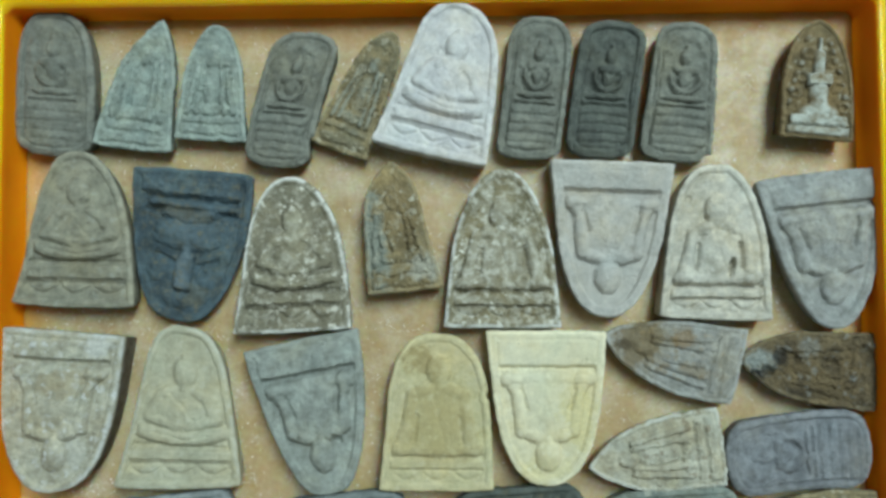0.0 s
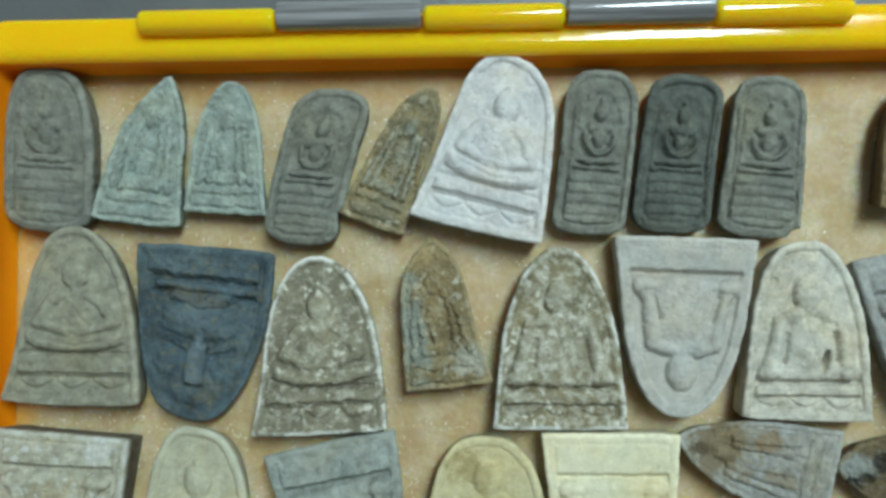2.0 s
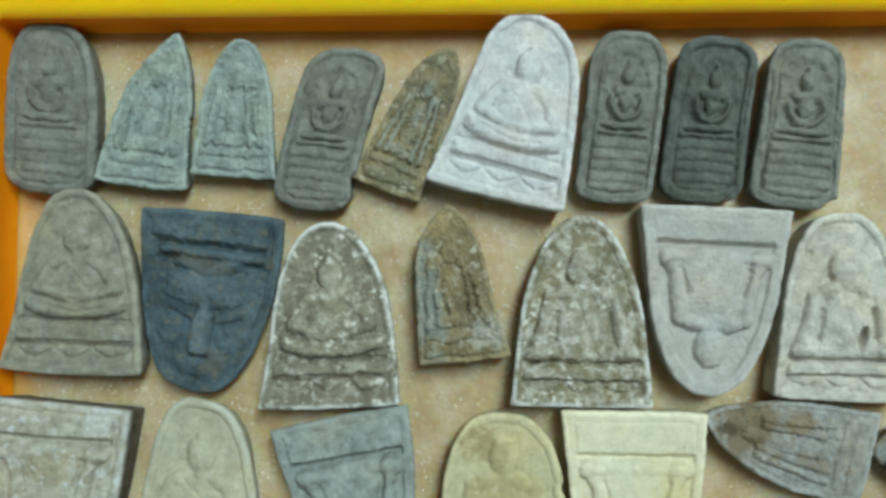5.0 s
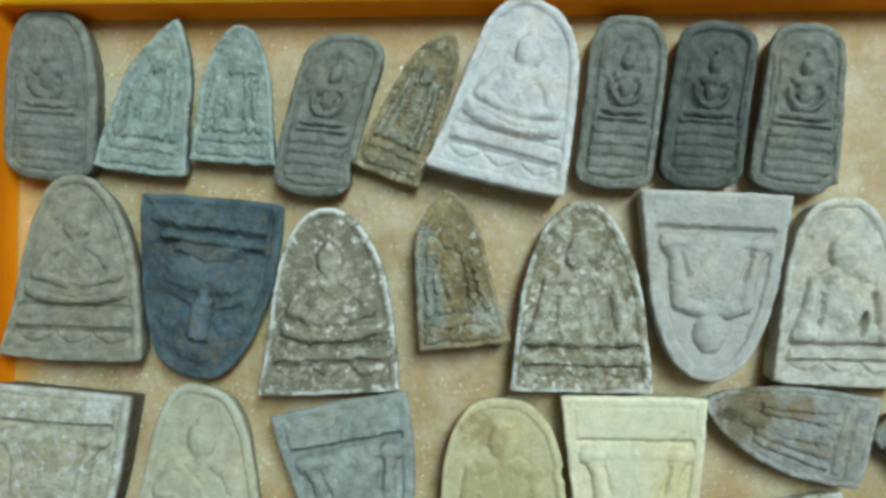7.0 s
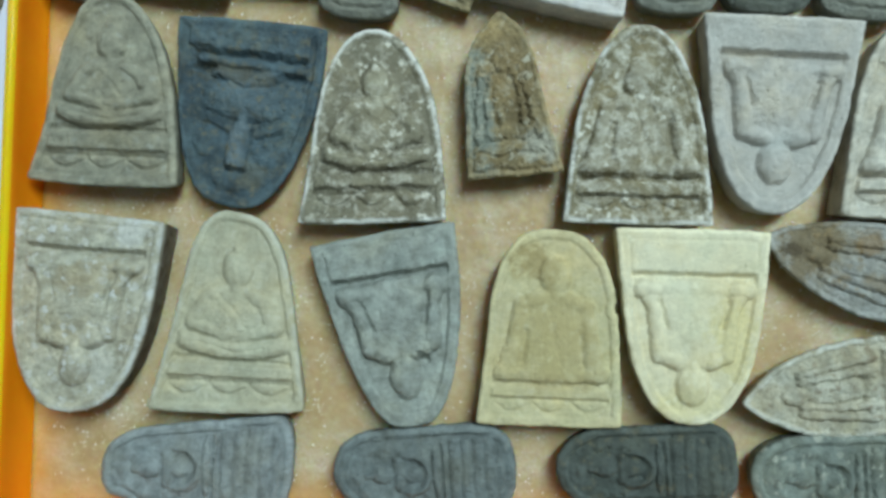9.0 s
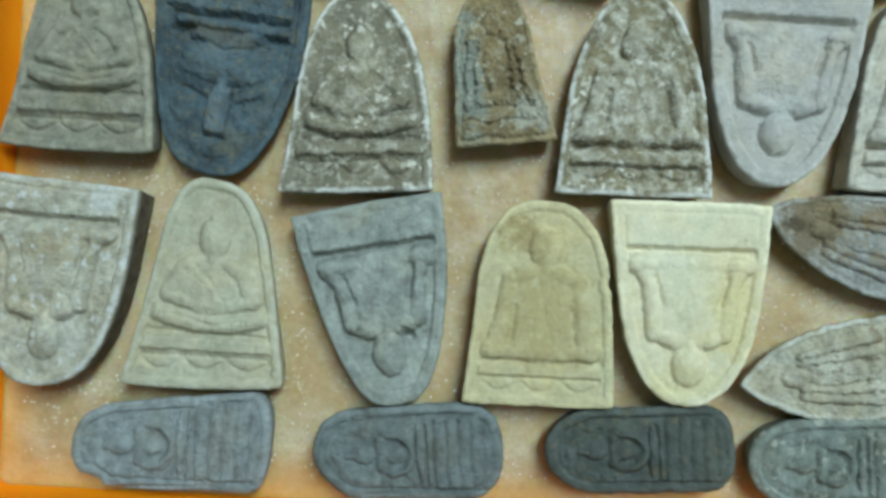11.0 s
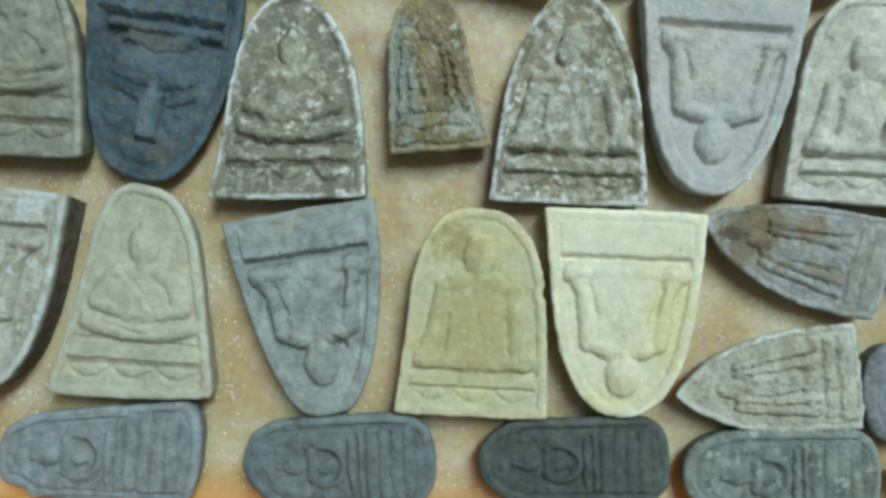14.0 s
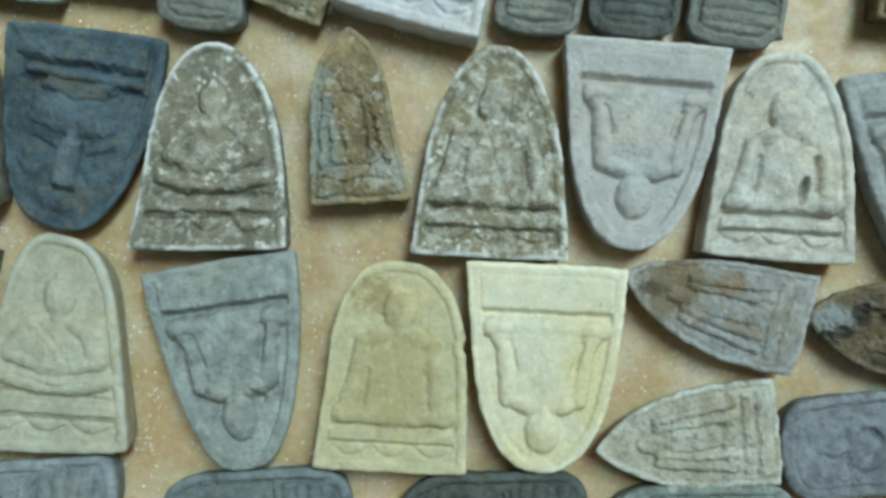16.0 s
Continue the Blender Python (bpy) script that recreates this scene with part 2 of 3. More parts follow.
def barrel(x0, x1, y, z, radius, end):
    """A rod along x with rounded ends."""
    bm = bmesh.new()
    steps = [(x0 + end * (1 - math.cos(radians(a))), radius - end + end * math.sin(radians(a))) for a in range(0, 91, 15)]
    steps += [(x1 - end * (1 - math.cos(radians(a))), radius - end + end * math.sin(radians(a))) for a in range(90, -1, -15)]
    rings = [[bm.verts.new((x, y + r * math.cos(2 * math.pi * k / 28), z + r * math.sin(2 * math.pi * k / 28))) for k in range(28)] for x, r in steps]
    for a, b in zip(rings, rings[1:]):
        for k in range(28):
            m = (k + 1) % 28
            bm.faces.new((a[k], a[m], b[m], b[k]))
    bm.faces.new(rings[0])
    bm.faces.new(rings[-1])
    bmesh.ops.recalc_face_normals(bm, faces=bm.faces)
    return bm


for x0, x1 in ((-0.0656, -0.0392), (-0.0114, 0.0152), (0.0429, 0.0682)):
    part("hinge_barrel", barrel(x0, x1, 0.0613, UP + 0.0108, 0.0024, 0.0012), YELLOW, tray)
for x0, x1 in ((-0.0389, -0.0117), (0.0155, 0.0426)):
    part("hinge_knuckle", barrel(x0, x1, 0.0620, UP + 0.0112, 0.0027, 0.0005), SMOKY, tray, "glossy smoky grey hinge knuckle")


# ---- value noise, for relief and rough edges ----
TABLE_OF_CHANCE = np.random.RandomState(7).rand(256, 256)


def vnoise(x, y):
    xi, yi = np.floor(x).astype(int), np.floor(y).astype(int)
    fx, fy = x - xi, y - yi
    fx, fy = fx * fx * (3 - 2 * fx), fy * fy * (3 - 2 * fy)
    g = lambda a, b: TABLE_OF_CHANCE[a % 256, b % 256]
    return (g(xi, yi) * (1 - fx) + g(xi + 1, yi) * fx) * (1 - fy) + (g(xi, yi + 1) * (1 - fx) + g(xi + 1, yi + 1) * fx) * fy * 1.0


def fbm(x, y, octaves=4):
    total, size = 0, 0.5
    for k in range(octaves):
        total = total + size * (vnoise(x + 17.3 * k, y + 9.1 * k) - 0.5)
        x, y, size = x * 2.03, y * 2.03, size * 0.55
    return total


def grid_object(name, verts, faces, material, attributes=()):
    me = bpy.data.meshes.new(name)
    me.from_pydata(verts, [], faces)
    me.materials.append(material)
    me.shade_smooth()
    for key, values in dict(attributes).items():
        me.attributes.new(key, "FLOAT", "POINT").data.foreach_set("value", np.asarray(values, np.float32))
    return new(name, me)


# ---- the foam sheet on the tray's floor ----
nx, ny = 420, 280
gx, gy = np.meshgrid(np.linspace(LEFT - 0.0002, RIGHT + 0.0002, nx), np.linspace(FRONT - 0.0002, BACK + 0.0002, ny))
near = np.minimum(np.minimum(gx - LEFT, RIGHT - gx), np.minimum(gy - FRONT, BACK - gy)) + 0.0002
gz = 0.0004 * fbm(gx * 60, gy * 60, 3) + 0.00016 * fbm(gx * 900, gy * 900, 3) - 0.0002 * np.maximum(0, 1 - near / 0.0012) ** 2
# mask of the painted glow, strongest at the walls
wall_glow = (np.maximum(0, 1 - near / 0.010) ** 1.6).ravel()
verts = np.stack([gx, gy, gz], -1).reshape(-1, 3)
at = np.arange(nx * ny).reshape(ny, nx)
faces = np.stack([at[:-1, :-1], at[:-1, 1:], at[1:, 1:], at[1:, :-1]], -1).reshape(-1, 4).tolist()
ring = np.concatenate([at[0, :], at[1:, -1], at[-1, -2::-1], at[-2:0:-1, 0]])
low = verts[ring].copy()
low[:, 2] = -0.0059
first = len(verts)
verts = np.concatenate([verts, low])
for k in range(len(ring)):
    m = (k + 1) % len(ring)
    faces.append([int(ring[m]), int(ring[k]), first + k, first + m])
faces.append([first + k for k in reversed(range(len(ring)))])
foam = tagged(grid_object("foam_sheet", verts.tolist(), faces, FOAM, {"wall_glow": np.concatenate([wall_glow, np.ones(len(ring))])}), "peach coloured sparkling foam sheet lining the yellow tray", "foam sheet")


# glossy facets added on the foam, standing in for glints of its cells
GLINT = Nodes("foam_glint")
GLINT.put(GLINT.shader.inputs["Base Color"], lin(244, 236, 220))
GLINT.put(GLINT.shader.inputs["Roughness"], 0.16)
GLINT.put(GLINT.shader.inputs["Specular IOR Level"], 0.9)
chance = random.Random(5)
verts, faces = [], []
for k in range(9000):
    if k % 9 == 0:
        hx, hy, spread = chance.uniform(LEFT + 0.003, RIGHT - 0.003), chance.uniform(FRONT + 0.003, BACK - 0.003), chance.uniform(0.0008, 0.0032)
    cx, cy = hx + chance.gauss(0, spread), hy + chance.gauss(0, spread)
    if not (LEFT + 0.002 < cx < RIGHT - 0.002 and FRONT + 0.002 < cy < BACK - 0.002):
        continue
    size, twist, n0 = 0.00006 + 0.00022 * chance.random() ** 3, chance.uniform(0, 6.3), len(verts)
    for a in range(5):
        verts.append((cx + size * math.cos(twist + a * 1.257), cy + size * math.sin(twist + a * 1.257), -0.0003))
    for a in range(5):
        grow = 0.6 * size
        verts.append((cx + grow * math.cos(twist + a * 1.257), cy + grow * math.sin(twist + a * 1.257), 0.00012 + size * chance.uniform(0.3, 0.8)))
    faces += [[n0 + a, n0 + (a + 1) % 5, n0 + 5 + (a + 1) % 5, n0 + 5 + a] for a in range(5)] + [[n0 + 5 + a for a in range(5)]]
glints = grid_object("foam_glints", verts, faces, GLINT.mat)
glints.data.shade_flat()
tagged(glints, "tiny glossy facets added for the glints of the foam cells", "crumbs", kind="stuff")


# ---- the amulets ----
def outline(b, s, v0, h, cap, lean, foot, bow, skew, count):
    """The outline of a tablet in millimetres, base at y = 0: base width b, width s at the share v0 of the height h."""
    start, p, q = cap
    v = 0.5 - 0.5 * np.cos(np.linspace(0, np.pi, 260))
    half = b / 2 + (s - b) / 2 * v / v0
    x = np.clip((v - start) / (1 - start), 0, 1)
    half = half * np.maximum(1 - x ** p, 0) ** (1 / q)
    if foot:
        low = np.clip((foot - v) / foot, 0, 1)
        half = half * (1 - low ** 2.6) ** (1 / 2.6)
    mid = lean * v ** 1.4 + bow * 4 * v * (1 - v)
    pts = np.concatenate([np.stack([mid + half, v * h], 1), np.stack([mid - half, v * h], 1)[::-1]])
    pts[:, 1] += math.tan(radians(skew)) * pts[:, 0] * (1 - pts[:, 1] / h)
    pts = np.concatenate([pts, pts[:1]])
    step = np.hypot(*np.diff(pts, axis=0).T)
    along = np.concatenate([[0], np.cumsum(step)])
    want = np.linspace(0, along[-1], count, endpoint=False)
    return np.stack([np.interp(want, along, pts[:, 0]), np.interp(want, along, pts[:, 1])], 1)


def dome(X, Y, cx, cy, rx, ry, high, turn=0.0):
    c, s = math.cos(radians(turn)), math.sin(radians(turn))
    u, w = ((X - cx) * c + (Y - cy) * s) / rx, (-(X - cx) * s + (Y - cy) * c) / ry
    return high * np.sqrt(np.maximum(0, 1 - u * u - w * w))


def roll(X, Y, x1, y1, x2, y2, r, high):
    dx, dy = x2 - x1, y2 - y1
    k = np.clip(((X - x1) * dx + (Y - y1) * dy) / (dx * dx + dy * dy), 0, 1)
    d = np.hypot(X - x1 - k * dx, Y - y1 - k * dy) / r
    return high * np.sqrt(np.maximum(0, 1 - d * d))


def step_up(x, a, b):
    k = np.clip((x - a) / (b - a), 0, 1)
    return k * k * (3 - 2 * k)


def bar(X, Y, y0, y1, half, high, soft=0.25):
    return high * step_up(Y, y0 - soft, y0 + soft) * (1 - step_up(Y, y1 - soft, y1 + soft)) * (1 - step_up(np.abs(X), half - soft, half + soft))


def cut(Y, line, wide, deep):
    return -deep * np.exp(-((Y - line) / wide) ** 2)


def stroke(X, Y, line, r, high):
    """A soft ridge (or, with a negative height, a groove) along a line of a few points."""
    near = np.full(X.shape, 1e9)
    for (x1, y1), (x2, y2) in zip(line, line[1:]):
        dx, dy = x2 - x1, y2 - y1
        k = np.clip(((X - x1) * dx + (Y - y1) * dy) / (dx * dx + dy * dy + 1e-9), 0, 1)
        near = np.minimum(near, np.hypot(X - x1 - k * dx, Y - y1 - k * dy))
    return high * np.exp(-(near / r) ** 2)


def scallops(X, Y, hb, h, count, top, drop, deep):
    """A straight line with hanging petals under it, cut into the foot."""
    share = X / (0.80 * hb)
    inside = 1 - step_up(np.abs(share), 0.96, 1.03)
    swing = np.abs(np.sin(math.pi * count / 2 * (share + 1)))
    return inside * (cut(Y, (top - drop * swing) * h, 0.34, deep) + cut(Y, (top + 0.012) * h, 0.28, deep * 0.9))


def motif_seated(X, Y, hb, h, head, lap):
    """A round lump over crossed rolls, on a seat with petals below."""
    sh = head - 0.125
    knees = (lap - 0.02 + 0.055 * (X / (0.72 * hb)) ** 2) * h
    legs = 0.95 * np.sqrt(np.maximum(0, 1 - ((Y - knees) / (0.046 * h)) ** 2)) * (1 - step_up(np.abs(X), 0.62 * hb, 0.80 * hb))
    mid = (sh + lap + 0.05) / 2
    u = np.hypot(X / (0.50 * hb), (Y - mid * h) / ((sh - lap - 0.02) * 0.5 * h))
    arms = 0.45 * np.exp(-((u - 1) / 0.17) ** 2) * (1 - step_up(Y, (sh - 0.04) * h, (sh + 0.04) * h))
    lumps = [legs, arms, dome(X, Y, 0, mid * h, 0.42 * hb, (sh - lap + 0.06) * 0.55 * h, 0.8),
             dome(X, Y, -0.27 * hb, (sh - 0.01) * h, 0.22 * hb, 0.045 * h, 0.9, 24), dome(X, Y, 0.27 * hb, (sh - 0.01) * h, 0.22 * hb, 0.045 * h, 0.9, -24),
             dome(X, Y, 0, (lap + 0.065) * h, 0.24 * hb, 0.028 * h, 0.9),
             *(roll(X, Y, k * 0.36 * hb, (sh - 0.03) * h, k * 0.53 * hb, (lap + 0.11) * h, 0.115 * hb, 0.8) for k in (-1, 1)),
             *(roll(X, Y, k * 0.53 * hb, (lap + 0.11) * h, k * 0.08 * hb, (lap + 0.055) * h, 0.095 * hb, 0.8) for k in (-1, 1)), dome(X, Y, 0, head * h, 0.205 * hb, 0.096 * h, 1.05),
             dome(X, Y, 0, (head + 0.085) * h, 0.09 * hb, 0.03 * h, 0.7), roll(X, Y, 0, (sh + 0.02) * h, 0, head * h, 0.10 * hb, 0.7),
             bar(X, Y, 0.185 * h, (lap - 0.085) * h, 0.80 * hb, 0.6)]
    cuts = stroke(X, Y, ((-0.24 * hb, sh * h), (0.02 * hb, (mid + 0.02) * h), (0.20 * hb, (lap + 0.08) * h)), 0.35, -0.12)
    cuts = cuts + stroke(X, Y, ((-0.46 * hb, (lap + 0.02) * h), (0.05 * hb, (lap - 0.025) * h), (0.40 * hb, (lap + 0.005) * h)), 0.30, -0.32)
    cuts = cuts + stroke(X, Y, ((-0.76 * hb, (lap - 0.062) * h), (0.76 * hb, (lap - 0.068) * h)), 0.36, -0.40)
    return np.maximum.reduce(lumps), cuts + scallops(X, Y, hb, h, 3, 0.145, 0.055, 0.45)


def upright(X, Y, hb, h, head, lap, plate, folds):
    """The lump that the robed and the shield tablets share: two long side rolls, a wide lap, a round top."""
    sh, low = head - 0.125, lap - 0.03
    mid, tall = (sh + low) / 2, (sh - low) / 2 + 0.035
    torso = 0.95 * np.maximum(0, 1 - np.abs(X / (0.51 * hb)) ** 2.6 - np.abs((Y - mid * h) / (tall * h)) ** 2.6) ** 0.35
    belly = dome(X, Y, 0, (mid + 0.02) * h, 0.40 * hb, tall * 0.80 * h, 1.30 - 0.5 * folds)
    lumps = [torso, belly, dome(X, Y, 0, lap * h, 0.74 * hb, 0.055 * h, 0.85), bar(X, Y, plate[0] * h, plate[1] * h, 0.82 * hb, 0.5)]
    cuts = stroke(X, Y, ((-0.10 * hb, sh * h), (0.02 * hb, mid * h), (0.13 * hb, (lap + 0.05) * h)), 0.40, -0.11 * folds)
    cuts = cuts + stroke(X, Y, ((0.14 * hb, sh * h), (0.22 * hb, (lap + 0.06) * h)), 0.30, -0.09 * folds)
    for k in (-1, 1):
        lumps += [roll(X, Y, k * (0.41 + 0.03 * folds) * hb, (sh - 0.03) * h, k * (0.45 + 0.10 * folds) * hb, (lap + 0.10) * h, 0.125 * hb, 1.0),
                  roll(X, Y, k * (0.45 + 0.10 * folds) * hb, (lap + 0.10) * h, k * 0.60 * hb, (lap + 0.01) * h, (0.10 + 0.05 * folds) * hb, 0.95),
                  dome(X, Y, k * 0.60 * hb, lap * h, 0.22 * hb, 0.052 * h, 1.1), dome(X, Y, k * 0.24 * hb, (sh - 0.005) * h, 0.24 * hb, 0.050 * h, 1.05, -k * 18)]
        cuts = cuts + stroke(X, Y, ((k * (0.35 + 0.02 * folds) * hb, (lap + 0.17 + 0.04 * folds) * h), (k * (0.47 - 0.06 * folds) * hb, (lap + 0.06) * h)), 0.50, -0.55)
    lumps += [roll(X, Y, 0, (sh + 0.02) * h, 0, head * h, 0.11 * hb, 0.75), dome(X, Y, 0, head * h, 0.22 * hb, 0.112 * h, 1.1)]
    cuts = cuts + stroke(X, Y, ((-0.78 * hb, (plate[1] + 0.02) * h), (0.78 * hb, (plate[1] + 0.022) * h)), 0.36, -0.5)
    return np.maximum.reduce(lumps), cuts


def motif_robed(X, Y, hb, h, head, lap):
    raised, cuts = upright(X, Y, hb, h, head, lap, (0.145, lap - 0.075), 1.0)
    return raised, cuts + scallops(X, Y, hb, h, 3, 0.122, 0.052, 0.40)


def motif_shield(X, Y, hb, h, head, lap):
    raised, cuts = upright(X, Y, hb, h, head, lap, (0.055, lap - 0.09), 0.3)
    return raised, cuts


def motif_ridge(X, Y, hb, h, head, lap):
    """A blunt upright ridge between two slanting grooves, with folded bands across the broad end."""
    lumps = [bar(X, Y, 0.04 * h, 0.17 * h, 0.84 * hb, 0.45), roll(X, Y, -0.66 * hb, 0.245 * h, 0.66 * hb, 0.235 * h, 0.030 * h, 0.5), dome(X, Y, -0.25 * hb, 0.30 * h, 0.3 * hb, 0.03 * h, 0.55, 8), dome(X, Y, 0.3 * hb, 0.31 * h, 0.25 * hb, 0.03 * h, 0.55, -10),
             roll(X, Y, 0, 0.60 * h, 0, 0.76 * h, 0.16 * hb, 1.0), roll(X, Y, 0, 0.50 * h, 0, 0.62 * h, 0.10 * hb, 0.7), dome(X, Y, 0, 0.87 * h, 0.26 * hb, 0.05 * h, 0.35),
             dome(X, Y, 0, 0.42 * h, 0.62 * hb, 0.13 * h, 0.6), dome(X, Y, -0.45 * hb, 0.67 * h, 0.26 * hb, 0.10 * h, 0.35), dome(X, Y, 0.45 * hb, 0.67 * h, 0.26 * hb, 0.10 * h, 0.35)]
    cuts = stroke(X, Y, ((-0.74 * hb, 0.20 * h), (0.1 * hb, 0.195 * h), (0.74 * hb, 0.205 * h)), 0.42, -0.7)
    cuts = cuts + stroke(X, Y, ((-0.5 * hb, 0.33 * h), (0, 0.37 * h), (0.5 * hb, 0.33 * h)), 0.40, -0.4)
    cuts = cuts - dome(X, Y, 0, 0.805 * h, 0.17 * hb, 0.018 * h, 0.8)
    for k in (-1, 1):
        cuts = cuts + stroke(X, Y, ((k * 0.50 * hb, 0.585 * h), (k * 0.20 * hb, 0.635 * h)), 0.55, -0.75)
        cuts = cuts - dome(X, Y, k * 0.60 * hb, 0.29 * h, 0.20 * hb, 0.028 * h, 0.9)
    return np.maximum.reduce(lumps), cuts


def motif_steps(X, Y, hb, h, head, lap):
    """A small seated lump in a niche over a stack of steps."""
    niche = np.hypot(X / (0.60 * hb), (Y - 0.68 * h) / (0.20 * h))
    leaves = 0.72 + 0.28 * np.sin(np.arctan2(Y - 0.68 * h, X) * 13)
    ring = 0.40 * leaves * np.exp(-((niche - 0.98) / 0.13) ** 2) * step_up(Y, 0.60 * h, 0.66 * h)
    bend = Y + 0.010 * h * (X / hb) ** 2
    ladder = np.abs(np.sin((bend / h - 0.04) * math.pi / 0.066)) ** 0.45 * 0.50
    ladder = ladder * (1 - step_up(bend, 0.365 * h, 0.375 * h)) * step_up(Y, 0.035 * h, 0.06 * h) * (1 - step_up(np.abs(X), 0.70 * hb, 0.80 * hb))
    u = np.hypot(X / (0.40 * hb), (Y - 0.585 * h) / (0.105 * h))
    arms = 0.90 * np.exp(-((u - 1) / 0.20) ** 2) * (1 - step_up(Y, 0.58 * h, 0.66 * h))
    lumps = [ring, ladder, arms, dome(X, Y, 0, 0.735 * h, 0.185 * hb, 0.062 * h, 0.95), roll(X, Y, 0, 0.77 * h, 0, 0.815 * h, 0.07 * hb, 0.7),
             dome(X, Y, 0, 0.595 * h, 0.20 * hb, 0.075 * h, 0.75), roll(X, Y, -0.27 * hb, 0.640 * h, 0.27 * hb, 0.640 * h, 0.13 * hb, 0.8),
             bar(X, Y, 0.385 * h, 0.405 * h, 0.66 * hb, 0.55, 0.3), dome(X, Y, 0, 0.440 * h, 0.62 * hb, 0.026 * h, 0.85)]
    pits = dome(X, Y, -0.24 * hb, 0.545 * h, 0.11 * hb, 0.022 * h, 0.25) + dome(X, Y, 0.24 * hb, 0.545 * h, 0.11 * hb, 0.022 * h, 0.25)
    edge = np.abs(np.abs(X) - 0.80 * hb)
    return np.maximum.reduce(lumps), -pits - 0.35 * np.exp(-(edge / 0.32) ** 2) * step_up(Y, 0.03 * h, 0.07 * h) * (1 - step_up(Y, 0.74 * h, 0.80 * h))


def motif_folds(X, Y, hb, h, head, lap):
    """A slim upright lump between long folds, with two lines across the foot."""
    lumps = [dome(X, Y, 0, 0.70 * h, 0.20 * hb, 0.075 * h, 0.9), dome(X, Y, 0, 0.47 * h, 0.30 * hb, 0.17 * h, 0.7), bar(X, Y, 0.05 * h, 0.12 * h, 0.8 * hb, 0.4),
             bar(X, Y, 0.15 * h, 0.20 * h, 0.75 * hb, 0.45), dome(X, Y, 0, 0.27 * h, 0.6 * hb, 0.05 * h, 0.7)]
    for k in (-0.62, -0.38, 0.38, 0.62):
        lumps.append(roll(X, Y, k * hb, 0.24 * h, k * 0.62 * hb, 0.66 * h, 0.09 * hb, 0.75))
    cuts = stroke(X, Y, ((-0.20 * hb, 0.26 * h), (-0.22 * hb, 0.60 * h)), 0.32, -0.35) + stroke(X, Y, ((0.20 * hb, 0.26 * h), (0.20 * hb, 0.60 * h)), 0.32, -0.35)
    return np.maximum.reduce(lumps), cuts


def motif_spire(X, Y, hb, h, head, lap):
    """A stepped pedestal with a slim spire, among curled leaves."""
    lumps = [bar(X, Y, 0.02 * h, 0.10 * h, 0.86 * hb, 0.8), bar(X, Y, 0.10 * h, 0.19 * h, 0.78 * hb, 0.95), dome(X, Y, 0, 0.21 * h, 0.60 * hb, 0.09 * h, 1.0),
             roll(X, Y, 0, 0.24 * h, 0, 0.46 * h, 0.27 * hb, 1.0), bar(X, Y, 0.44 * h, 0.54 * h, 0.32 * hb, 1.15),
             roll(X, Y, 0, 0.55 * h, 0, 0.70 * h, 0.17 * hb, 1.1), roll(X, Y, 0, 0.68 * h, 0, 0.82 * h, 0.07 * hb, 0.9)]
    for k in range(7):
        for side in (-1, 1):
            y, x = (0.27 + 0.088 * k + 0.02 * side * math.sin(5 * k)) * h, side * (0.80 - 0.085 * k) * hb
            curl = np.hypot((X - x + side * 0.10 * hb) / (0.17 * hb), (Y - y) / (0.048 * h))
            lumps += [0.42 * np.exp(-((curl - 0.8) / 0.36) ** 2) * (0.6 + 0.4 * math.sin(3 * k + side)),
                      dome(X, Y, x + side * 0.03 * hb, y + 0.02 * h, (0.09 + 0.03 * math.sin(2 * k)) * hb, 0.035 * h, 0.6, side * 35)]
    return np.maximum.reduce(lumps), cut(Y, 0.105 * h, 0.25, 0.3)


MOTIFS = {"seated": motif_seated, "robed": motif_robed, "shield": motif_shield, "ridge": motif_ridge, "steps": motif_steps, "folds": motif_folds, "spire": motif_spire}
POINTED, ROUND = (0.22, 2.0, 1.5), (0.67, 2.4, 2.2)
AROUND, INWARD = 320, 62


